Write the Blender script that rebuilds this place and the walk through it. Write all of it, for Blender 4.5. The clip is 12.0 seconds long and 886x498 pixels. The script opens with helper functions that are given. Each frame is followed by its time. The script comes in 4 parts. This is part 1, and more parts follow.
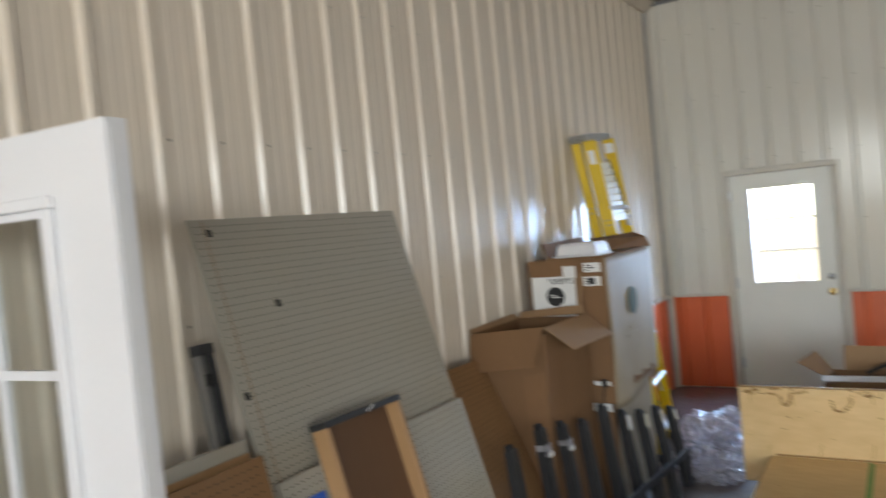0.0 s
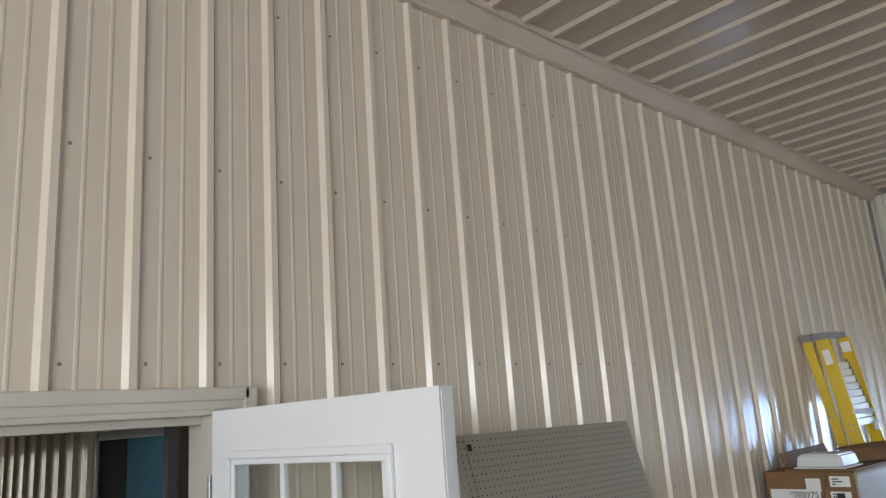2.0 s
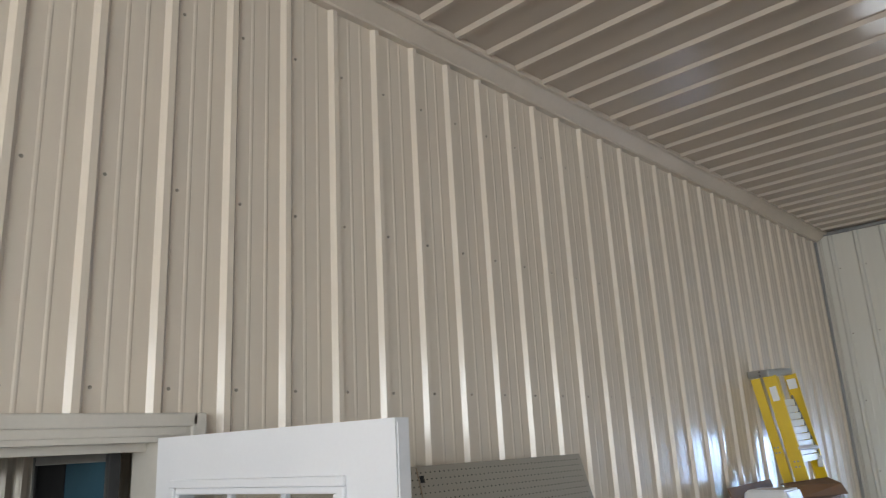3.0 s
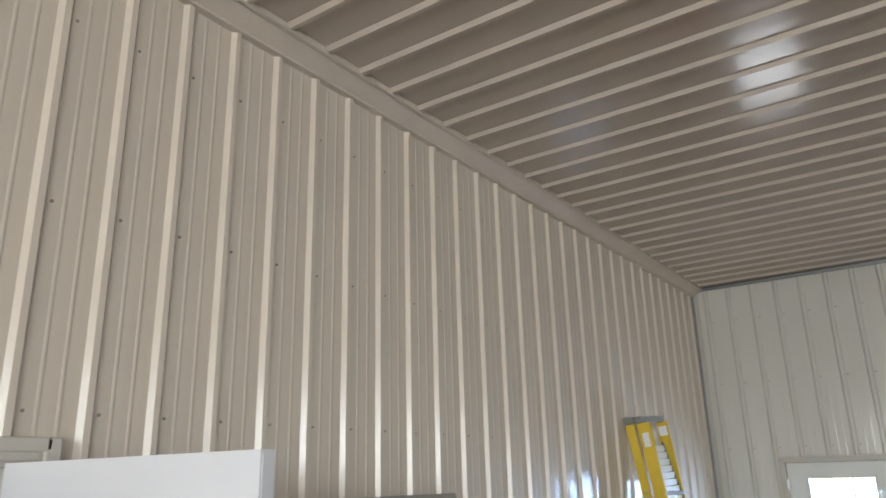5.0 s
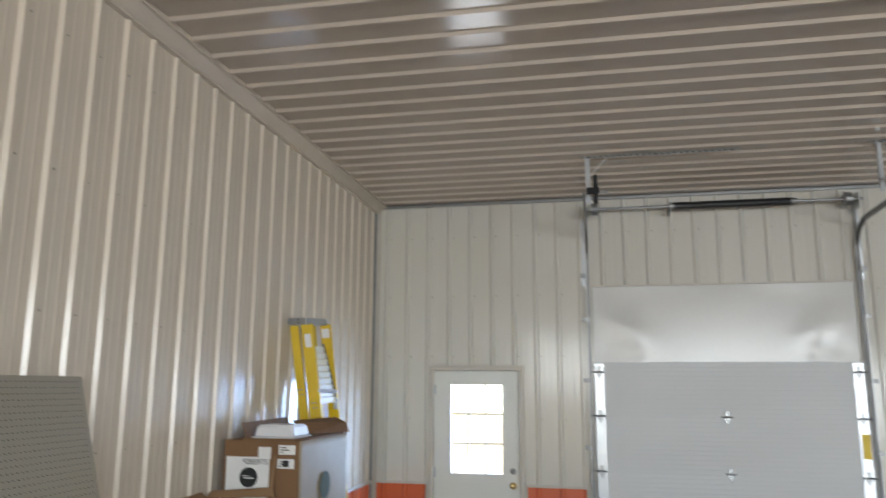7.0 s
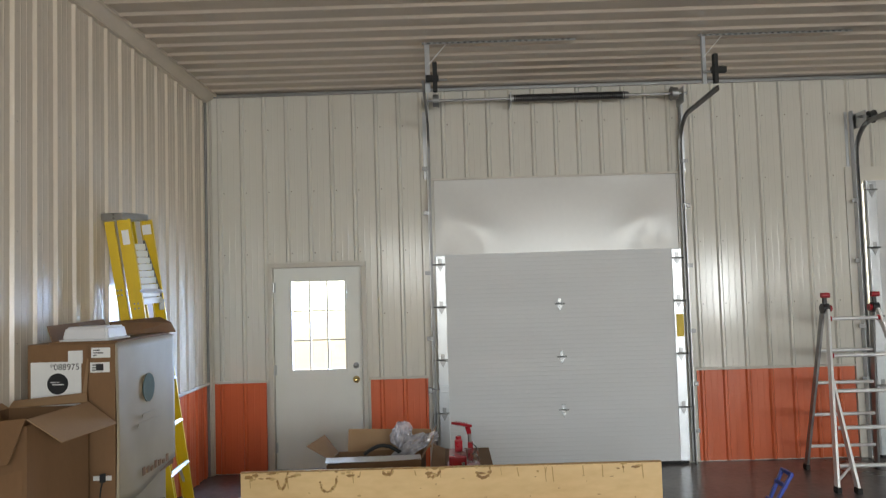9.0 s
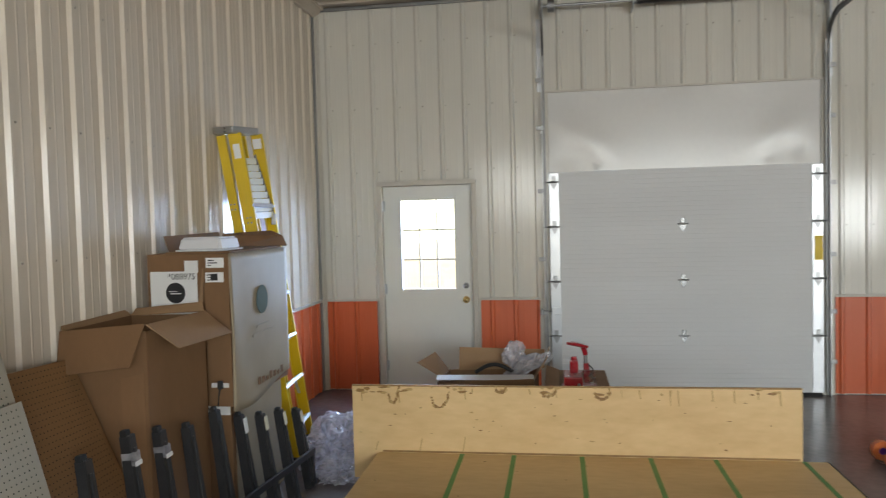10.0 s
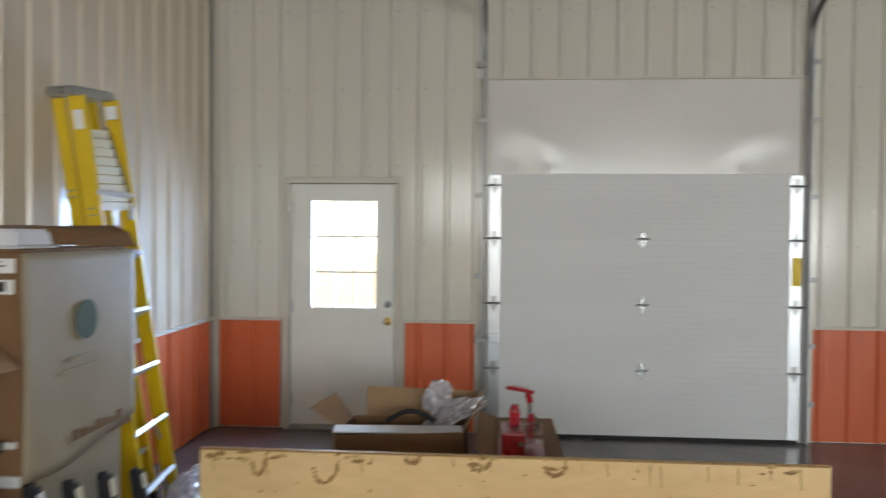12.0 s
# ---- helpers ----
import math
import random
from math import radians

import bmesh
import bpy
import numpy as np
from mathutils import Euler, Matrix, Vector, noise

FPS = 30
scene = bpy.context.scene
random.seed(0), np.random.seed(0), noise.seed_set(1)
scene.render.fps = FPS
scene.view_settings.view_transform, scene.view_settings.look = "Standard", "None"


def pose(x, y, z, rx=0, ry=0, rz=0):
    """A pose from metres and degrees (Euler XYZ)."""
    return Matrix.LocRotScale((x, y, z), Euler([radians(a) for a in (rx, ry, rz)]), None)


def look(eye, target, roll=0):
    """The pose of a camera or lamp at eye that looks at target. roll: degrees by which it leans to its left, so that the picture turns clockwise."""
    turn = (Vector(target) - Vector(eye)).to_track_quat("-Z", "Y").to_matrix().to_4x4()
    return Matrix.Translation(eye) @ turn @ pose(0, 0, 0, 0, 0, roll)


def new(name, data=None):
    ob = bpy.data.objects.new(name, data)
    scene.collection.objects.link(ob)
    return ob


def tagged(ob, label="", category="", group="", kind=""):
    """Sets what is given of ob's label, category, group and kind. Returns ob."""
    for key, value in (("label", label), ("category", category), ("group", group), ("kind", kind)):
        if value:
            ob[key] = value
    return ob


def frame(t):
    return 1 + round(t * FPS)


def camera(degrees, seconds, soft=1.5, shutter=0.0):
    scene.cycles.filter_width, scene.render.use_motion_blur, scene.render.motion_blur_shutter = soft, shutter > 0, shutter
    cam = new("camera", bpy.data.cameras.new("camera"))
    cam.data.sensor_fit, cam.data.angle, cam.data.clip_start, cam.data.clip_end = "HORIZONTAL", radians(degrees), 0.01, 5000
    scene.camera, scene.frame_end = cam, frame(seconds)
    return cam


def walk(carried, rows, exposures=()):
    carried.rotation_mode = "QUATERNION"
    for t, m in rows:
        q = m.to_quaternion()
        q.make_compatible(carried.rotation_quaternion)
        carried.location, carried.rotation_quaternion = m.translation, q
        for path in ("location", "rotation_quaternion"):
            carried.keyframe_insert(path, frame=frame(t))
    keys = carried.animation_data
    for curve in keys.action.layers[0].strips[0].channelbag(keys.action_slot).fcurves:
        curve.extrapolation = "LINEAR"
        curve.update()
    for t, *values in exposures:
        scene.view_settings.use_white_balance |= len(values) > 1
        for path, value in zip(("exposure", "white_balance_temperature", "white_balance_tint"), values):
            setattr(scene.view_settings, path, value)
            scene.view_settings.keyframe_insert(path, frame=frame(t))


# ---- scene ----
cam = camera(61.9, 12.0, soft=1.15, shutter=0.5)
PATH = [
    (0, (2.048, 0.537, 1.807), (0.989, 2.233, 1.753), -5.5),
    (0.5, (2.101, 0.443, 1.834), (0.73, 1.898, 1.903), -4.6),
    (1, (2.103, 0.336, 1.897), (0.635, 1.67, 2.152), -3.5),
    (1.5, (2.111, 0.249, 1.951), (0.672, 1.578, 2.353), -3.6),
    (2, (2.134, 0.196, 1.97), (0.727, 1.543, 2.424), -4.1),
    (2.5, (2.146, 0.179, 1.98), (0.783, 1.557, 2.472), -3.7),
    (3, (2.12, 0.196, 1.981), (0.81, 1.617, 2.497), -3.1),
    (5, (2.163, 0.207, 1.976), (1.081, 1.78, 2.572), -1.5),
    (5.5, (2.184, 0.209, 2.007), (1.22, 1.821, 2.693), -0.5),
    (6, (2.234, 0.259, 1.971), (1.439, 1.987, 2.59), 0.2),
    (6.5, (2.268, 0.322, 1.927), (1.677, 2.17, 2.413), 0.3),
    (7, (2.325, 0.349, 1.877), (1.927, 2.274, 2.244), 0.3),
    (7.5, (2.346, 0.339, 1.888), (2.149, 2.309, 2.169), 0.3),
    (7.7, (2.354, 0.369, 1.869), (2.23, 2.348, 2.129), 0.1),
    (9.3, (2.418, 0.591, 1.789), (2.408, 2.591, 1.841), -1.7),
    (9.5, (2.402, 0.626, 1.769), (2.297, 2.624, 1.782), -1.8),
    (10, (2.36, 0.797, 1.712), (2.056, 2.772, 1.63), -1.5),
    (10.5, (2.273, 1.047, 1.695), (1.908, 3.012, 1.612), -0.7),
    (11, (2.309, 1.354, 1.664), (1.924, 3.315, 1.583), 0.2),
    (11.5, (2.311, 1.687, 1.642), (1.936, 3.65, 1.554), 1.1),
    (12, (2.35, 1.964, 1.639), (2.21, 3.958, 1.597), 0.5),
]
walk(cam, [(t, look(eye, target, roll)) for t, eye, target, roll in PATH], exposures=[(0.0, 1.02, 7350, 11), (1.0, 0.96, 7250, 11), (2.0, 0.84, 7000, 11), (3.0, 0.84, 7000, 11), (5.0, 0.94, 7000, 11), (6.5, 1.05, 7000, 11), (7.7, 1.00, 7200, 11), (9.3, 0.89, 7500, 11), (12.0, 0.91, 7500, 11)])

# world, sun, large lights
world = bpy.data.worlds.new("sky")
scene.world = world
world.use_nodes = True
wn = world.node_tree.nodes
sky = wn.new("ShaderNodeTexSky")
sky.sky_type, sky.sun_disc = "NISHITA", False
sky.sun_elevation, sky.sun_rotation = radians(48), radians(95)
wn["Background"].inputs[1].default_value = 0.15
world.node_tree.links.new(sky.outputs[0], wn["Background"].inputs[0])


def lamp(name, kind, m, energy, color, sx=1.0, sy=1.0):
    data = bpy.data.lights.new(name, kind)
    data.energy, data.color = energy, color
    if kind == "AREA":
        data.shape, data.size, data.size_y = "RECTANGLE", sx, sy
    ob = new(name, data)
    ob.matrix_world = m
    return ob


sun = lamp("sun", "SUN", look((30, -3, 33), (0, 0, 0)), 5.0, (1.0, 0.94, 0.85))
sun.data.angle = radians(0.5)
lamp("sky_light_open_door", "AREA", look((5.95, -5.22, 2.40), (5.8, 3, -3.6)), 240, (0.76, 0.88, 1.0), 4.7, 1.8)
lamp("sky_light_second_door", "AREA", look((1.65, -5.22, 2.45), (1.7, 3, -3.2)), 60, (0.80, 0.90, 1.0), 2.5, 1.7)
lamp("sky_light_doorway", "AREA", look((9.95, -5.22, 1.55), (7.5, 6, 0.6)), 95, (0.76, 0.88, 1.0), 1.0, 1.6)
door_sky = lamp("sky_light_door_window", "AREA", look((1.20, 8.30, 1.46), (0.60, 7.40, 1.06)), 28, (0.30, 0.55, 1.0), 0.72, 1.0)
door_sky.data.spread = radians(112)
lamp("ground_light_door_window", "AREA", look((1.10, 8.215, 1.46), (1.0, 6, 1.46)), 7, (0.74, 0.82, 1.0), 0.62, 0.94)
lamp("sky_light_next_room", "AREA", look((-3.98, 1.03, 1.45), (0, 0.3, 1.2)), 1.3, (0.85, 0.93, 1.0), 0.75, 1.0)


# ---- materials ----
def material(name, color, rough=0.5, metal=0.0, second=None, scale=6.0, grain=60.0, bump=0.1, amount=0.5, rough_var=0.1,
             stretch=(1, 1, 1), coat=0.0, transmission=0.0, pieces=0.0):
    """Procedural surface: two scales of variation in colour, roughness and relief."""
    m = bpy.data.materials.new(name)
    m.use_nodes = True
    nodes, links = m.node_tree.nodes, m.node_tree.links
    p = nodes["Principled BSDF"]
    second = second or tuple(c * 0.82 for c in color)
    co = nodes.new("ShaderNodeTexCoord")
    mp = nodes.new("ShaderNodeMapping")
    mp.inputs["Scale"].default_value = stretch
    links.new(co.outputs["Object"], mp.inputs["Vector"])
    big, fine = nodes.new("ShaderNodeTexNoise"), nodes.new("ShaderNodeTexNoise")
    big.inputs["Scale"].default_value, fine.inputs["Scale"].default_value = scale, grain
    big.inputs["Detail"].default_value, fine.inputs["Detail"].default_value = 5, 3
    for n in (big, fine):
        links.new(mp.outputs[0], n.inputs["Vector"])
    ramp = nodes.new("ShaderNodeMapRange")
    ramp.inputs["From Min"].default_value, ramp.inputs["From Max"].default_value = 0.35, 0.7
    add = nodes.new("ShaderNodeMath")
    add.operation = "MULTIPLY_ADD"
    add.inputs[1].default_value = 0.35
    links.new(fine.outputs["Fac"], add.inputs[0])
    links.new(big.outputs["Fac"], add.inputs[2])
    sub = nodes.new("ShaderNodeMath")
    sub.operation = "SUBTRACT"
    sub.inputs[1].default_value = 0.17
    links.new(add.outputs[0], sub.inputs[0])
    links.new(sub.outputs[0], ramp.inputs["Value"])
    fac = nodes.new("ShaderNodeMath")
    fac.operation = "MULTIPLY"
    fac.inputs[1].default_value = amount
    links.new(ramp.outputs[0], fac.inputs[0])
    mix = nodes.new("ShaderNodeMix")
    mix.data_type = "RGBA"
    mix.inputs[6].default_value, mix.inputs[7].default_value = (*color, 1), (*second, 1)
    links.new(fac.outputs[0], mix.inputs[0])
    out = mix.outputs[2]
    if pieces:
        info = nodes.new("ShaderNodeObjectInfo")
        hsv = nodes.new("ShaderNodeHueSaturation")
        mr = nodes.new("ShaderNodeMapRange")
        mr.inputs["To Min"].default_value, mr.inputs["To Max"].default_value = 1 - pieces, 1 + pieces
        links.new(info.outputs["Random"], mr.inputs["Value"])
        links.new(mr.outputs[0], hsv.inputs["Value"])
        links.new(out, hsv.inputs["Color"])
        out = hsv.outputs[0]
    links.new(out, p.inputs["Base Color"])
    rr = nodes.new("ShaderNodeMapRange")
    rr.inputs["To Min"].default_value, rr.inputs["To Max"].default_value = max(0.02, rough - rough_var), min(1, rough + rough_var)
    links.new(big.outputs["Fac"], rr.inputs["Value"])
    links.new(rr.outputs[0], p.inputs["Roughness"])
    p.inputs["Metallic"].default_value = metal
    p.inputs["Coat Weight"].default_value = coat
    p.inputs["Transmission Weight"].default_value = transmission
    if bump:
        b = nodes.new("ShaderNodeBump")
        b.inputs["Strength"].default_value, b.inputs["Distance"].default_value = bump, 0.002
        links.new(add.outputs[0], b.inputs["Height"])
        links.new(b.outputs[0], p.inputs["Normal"])
    return m


IVORY = material("ivory_painted_steel", (0.655, 0.575, 0.48), 0.19, second=(0.61, 0.53, 0.445), scale=1.3, grain=25, bump=0.05, amount=0.5, rough_var=0.05, stretch=(1, 1, 0.3), pieces=0.015)
IVORY_BACK = material("white_painted_steel", (0.645, 0.62, 0.56), 0.15, second=(0.605, 0.585, 0.53), scale=1.3, grain=25, bump=0.05, amount=0.5, rough_var=0.05, stretch=(1, 1, 0.3), pieces=0.015)
CEIL = material("ceiling_painted_steel", (0.52, 0.45, 0.38), 0.17, second=(0.48, 0.41, 0.34), scale=1.0, grain=22, bump=0.04, amount=0.5, rough_var=0.04)
CORNICE = material("ivory_trim_paint", (0.62, 0.54, 0.45), 0.5, scale=3, grain=40, bump=0.03)
TRIM = material("trim_paint", (0.57, 0.53, 0.47), 0.4, scale=3, bump=0.03)
ORANGE = material("orange_painted_steel", (0.66, 0.14, 0.055), 0.36, second=(0.60, 0.12, 0.05), scale=2, grain=30, bump=0.05, rough_var=0.06, pieces=0.03)
CONCRETE = material("sealed_concrete", (0.19, 0.172, 0.172), 0.24, second=(0.105, 0.095, 0.098), scale=0.9, grain=18, bump=0.08, amount=0.9, rough_var=0.12)
WHITE = material("white_door_paint", (0.70, 0.70, 0.72), 0.38, scale=3, grain=90, bump=0.04, amount=0.25)
WHITE_DOOR = material("offwhite_steel_door", (0.74, 0.74, 0.70), 0.4, scale=3, grain=90, bump=0.04, amount=0.25)
PANEL_WHITE = material("white_sectional_panel", (0.68, 0.69, 0.70), 0.5, scale=1.5, grain=120, bump=0.12, amount=0.3, stretch=(0.3, 1, 1), pieces=0.012)
SHEET = material("flat_white_sheet", (0.68, 0.67, 0.65), 0.2, scale=1.2, grain=20, bump=0.03, amount=0.3, rough_var=0.04)
GALV = material("galvanised_steel", (0.52, 0.54, 0.56), 0.34, 0.95, second=(0.45, 0.47, 0.5), scale=9, grain=70, bump=0.06)
DARKSTEEL = material("dull_track_steel", (0.30, 0.30, 0.30), 0.45, 0.85, scale=12, grain=60)
BLACK = material("black_paint", (0.018, 0.018, 0.02), 0.42, second=(0.035, 0.035, 0.036), scale=9, grain=80)
# Near-black that paints in the darkness of the next room.
VOID = material("dark_void_black", (0.004, 0.004, 0.005), 0.85, scale=6)
RUBBER = material("black_rubber", (0.015, 0.015, 0.015), 0.75, scale=9)
CARD = material("brown_cardboard", (0.225, 0.118, 0.055), 0.78, second=(0.175, 0.092, 0.043), scale=2.5, grain=60, bump=0.12, amount=0.6, stretch=(1, 1, 0.35), pieces=0.05)
CARD_IN = material("cardboard_inside", (0.34, 0.205, 0.11), 0.82, scale=3, grain=60, bump=0.1)
PALE = material("pale_card_under_film", (0.37, 0.305, 0.215), 0.58, second=(0.31, 0.255, 0.18), scale=2.5, grain=9, bump=0.5, amount=0.6, rough_var=0.12)
PLY = material("birch_plywood", (0.70, 0.50, 0.26), 0.5, second=(0.50, 0.32, 0.14), scale=2.6, grain=34, bump=0.1, amount=0.7, stretch=(0.35, 1, 1), pieces=0.03)
PEG_GREY = material("painted_pegboard", (0.33, 0.30, 0.25), 0.5, second=(0.32, 0.30, 0.255), scale=2, grain=60, bump=0.05)
PEG_WHITE = material("white_pegboard", (0.37, 0.345, 0.295), 0.5, scale=2, grain=60)
PEG_BROWN = material("brown_hardboard", (0.245, 0.127, 0.054), 0.6, second=(0.195, 0.10, 0.042), scale=3, grain=70, bump=0.06)
HOLE = material("dark_hole", (0.02, 0.018, 0.015), 0.9)
WOOD = material("raw_pine", (0.45, 0.26, 0.125), 0.6, second=(0.34, 0.19, 0.085), scale=4, grain=60, bump=0.12, stretch=(1, 1, 0.12))
DARKWOOD = material("dark_panel_wood", (0.13, 0.065, 0.035), 0.5, scale=4, grain=60, stretch=(1, 1, 0.15))
YELLOW = material("yellow_fibreglass", (0.74, 0.50, 0.015), 0.38, second=(0.66, 0.43, 0.012), scale=5, grain=80, bump=0.05)
ALU = material("aluminium", (0.82, 0.82, 0.82), 0.42, 0.7, second=(0.66, 0.66, 0.67), scale=8, grain=90)
STEP = material("brushed_step_aluminium", (0.78, 0.79, 0.82), 0.5, 0.35, scale=8, grain=90)
CREAM = material("cream_plastic", (0.78, 0.74, 0.58), 0.45, scale=5)
PAPER = material("white_label_paper", (0.80, 0.80, 0.79), 0.6, scale=8, amount=0.25)
INK = material("black_ink", (0.02, 0.02, 0.022), 0.6)
TEAL = material("teal_print", (0.11, 0.155, 0.14), 0.85)
RED = material("red_enamel", (0.36, 0.008, 0.018), 0.3, second=(0.28, 0.007, 0.014), scale=8, coat=0.3)
GREEN = material("green_tape", (0.10, 0.30, 0.08), 0.5, scale=9)
RUN = material("faded_glue_run", (0.46, 0.30, 0.12), 0.5, second=(0.36, 0.22, 0.08), scale=20, amount=0.7)
STAIN = material("glue_stain", (0.23, 0.115, 0.035), 0.5, second=(0.34, 0.20, 0.06), scale=30, amount=0.7)
BRASS = material("brass", (0.75, 0.55, 0.25), 0.25, 0.95)
CHROME = material("zinc_plated", (0.30, 0.305, 0.31), 0.36, 0.95)
BLUE = material("blue_plastic", (0.02, 0.06, 0.42), 0.35, scale=8)
CYAN = material("light_blue_plastic", (0.05, 0.35, 0.55), 0.35, scale=8)
PURPLE = material("purple_plastic", (0.16, 0.04, 0.32), 0.35, scale=8)
TOYORANGE = material("orange_plastic", (0.75, 0.19, 0.05), 0.4, scale=8)
# The teal base colour holds the blue reflection of the next room's walls.
DARKGLASS = material("dark_glass_blue_reflection", (0.045, 0.12, 0.17), 0.05, bump=0)
NAVY = material("navy_painted_steel", (0.03, 0.045, 0.075), 0.4, scale=3)
GRASS = material("dry_gravel_and_grass", (0.53, 0.46, 0.34), 0.9, second=(0.43, 0.37, 0.25), scale=0.6, grain=9, bump=0.3)
TAPEBLUE = material("blue_tape", (0.03, 0.12, 0.55), 0.5)
SCREW = material("painted_screw_head", (0.26, 0.225, 0.18), 0.5)
YLABEL = material("yellow_label", (0.75, 0.52, 0.03), 0.5)


def clear(name, rough, tint=(1, 1, 1), alpha=0.0):
    """Thin clear sheet: part straight through, part gloss."""
    m = bpy.data.materials.new(name)
    m.use_nodes = True
    nodes, links = m.node_tree.nodes, m.node_tree.links
    nodes.remove(nodes["Principled BSDF"])
    t, g, mix = nodes.new("ShaderNodeBsdfTransparent"), nodes.new("ShaderNodeBsdfGlossy"), nodes.new("ShaderNodeMixShader")
    t.inputs[0].default_value = (*tint, 1)
    g.inputs["Roughness"].default_value = rough
    f = nodes.new("ShaderNodeLayerWeight")
    f.inputs[0].default_value = 0.5
    q = nodes.new("ShaderNodeMath")
    q.operation = "POWER"
    q.inputs[1].default_value = 3.0
    links.new(f.outputs["Facing"], q.inputs[0])
    a = nodes.new("ShaderNodeMath")
    a.operation = "MULTIPLY_ADD"
    a.inputs[1].default_value, a.inputs[2].default_value = 0.4, 0.03 + alpha
    links.new(q.outputs[0], a.inputs[0])
    links.new(a.outputs[0], mix.inputs[0])
    links.new(t.outputs[0], mix.inputs[1])
    links.new(g.outputs[0], mix.inputs[2])
    links.new(mix.outputs[0], nodes["Material Output"].inputs[0])
    return m


GLASS = clear("window_glass", 0.02, (0.96, 0.98, 0.97))


def milky(name, share, color):
    """Creased film: part clear, part gloss, part cloudy."""
    m = clear(name, 0.18, (0.95, 0.95, 0.98), 0.14)
    nodes, links = m.node_tree.nodes, m.node_tree.links
    out = nodes["Material Output"]
    old = out.inputs[0].links[0].from_socket
    dif, tr, two, mix = nodes.new("ShaderNodeBsdfDiffuse"), nodes.new("ShaderNodeBsdfTranslucent"), nodes.new("ShaderNodeMixShader"), nodes.new("ShaderNodeMixShader")
    dif.inputs[0].default_value = tr.inputs[0].default_value = (*color, 1)
    links.new(dif.outputs[0], two.inputs[1])
    links.new(tr.outputs[0], two.inputs[2])
    co, nz, mr = nodes.new("ShaderNodeTexCoord"), nodes.new("ShaderNodeTexNoise"), nodes.new("ShaderNodeMapRange")
    nz.inputs["Scale"].default_value = 16
    mr.inputs["From Min"].default_value, mr.inputs["From Max"].default_value = 0.3, 0.7
    mr.inputs["To Min"].default_value, mr.inputs["To Max"].default_value = share * 0.5, share * 1.4
    links.new(co.outputs["Object"], nz.inputs["Vector"])
    links.new(nz.outputs["Fac"], mr.inputs["Value"])
    links.new(mr.outputs[0], mix.inputs[0])
    links.new(old, mix.inputs[1])
    links.new(two.outputs[0], mix.inputs[2])
    links.new(mix.outputs[0], out.inputs[0])
    return m


MILKY = milky("cloudy_plastic_film", 0.42, (0.86, 0.86, 0.92))
CLOUDY = milky("thin_plastic_bag", 0.40, (0.82, 0.82, 0.88))
FILM = clear("clear_plastic_film", 0.12, (0.93, 0.94, 0.97), 0.16)


# ---- mesh helpers ----
def part(name, bm, mat, parent=None, label=""):
    """Links a bmesh as one mesh object, under a thing or a part if one is given."""
    me = bpy.data.meshes.new(name)
    bmesh.ops.recalc_face_normals(bm, faces=bm.faces)
    bm.to_mesh(me)
    bm.free()
    me.materials.append(mat)
    ob = new(name, me)
    if parent:
        ob.parent = parent
    if label:
        ob["label"] = label
    return ob


def thing(name, m, label, category, group="", kind=""):
    ob = new(name)
    ob.empty_display_size = 0.1
    ob.matrix_world = m
    return tagged(ob, label, category, group, kind)


def add_box(bm, x0, x1, y0, y1, z0, z1, bevel=0.0, m=None):
    """A box with softened edges, added to bm; m turns it."""
    b = bmesh.new() if bevel else bm
    vs = [b.verts.new((x, y, z)) for x in (x0, x1) for y in (y0, y1) for z in (z0, z1)]
    for f in ((0, 1, 3, 2), (4, 6, 7, 5), (0, 4, 5, 1), (2, 3, 7, 6), (0, 2, 6, 4), (1, 5, 7, 3)):
        b.faces.new([vs[i] for i in f])
    if bevel:
        bmesh.ops.recalc_face_normals(b, faces=b.faces)
        bmesh.ops.bevel(b, geom=b.edges[:], offset=bevel, segments=2, profile=0.6, affect="EDGES")
        if m is not None:
            b.transform(m)
        tmp = bpy.data.meshes.new("tmp")
        b.to_mesh(tmp)
        b.free()
        bm.from_mesh(tmp)
        bpy.data.meshes.remove(tmp)
    elif m is not None:
        for v in vs:
            v.co = m @ v.co
    return bm


def box(x0, x1, y0, y1, z0, z1, bevel=0.0, m=None):
    return add_box(bmesh.new(), x0, x1, y0, y1, z0, z1, bevel, m)


def add_rod(bm, a, b, r, n=12, r2=None):
    """A round bar from a to b."""
    a, b = Vector(a), Vector(b)
    q = (b - a).to_track_quat("Z", "Y").to_matrix().to_4x4()
    m = Matrix.Translation((a + b) / 2) @ q
    bmesh.ops.create_cone(bm, cap_ends=True, segments=n, radius1=r, radius2=r if r2 is None else r2, depth=(b - a).length, matrix=m)
    return bm


def rod(a, b, r, n=12, r2=None):
    return add_rod(bmesh.new(), a, b, r, n, r2)


def add_bar(bm, a, b, w, d, side=(0, 0, 1), bevel=0.0):
    """A square bar from a to b, w wide along side, d deep."""
    a, b = Vector(a), Vector(b)
    z = (b - a).normalized()
    x = (Vector(side) - Vector(side).dot(z) * z).normalized()
    y = z.cross(x)
    m = Matrix((x, y, z)).transposed().to_4x4()
    m.translation = a
    return add_box(bm, -w / 2, w / 2, -d / 2, d / 2, 0, (b - a).length, bevel, m)


def bar(a, b, w, d, side=(0, 0, 1), bevel=0.0):
    return add_bar(bmesh.new(), a, b, w, d, side, bevel)


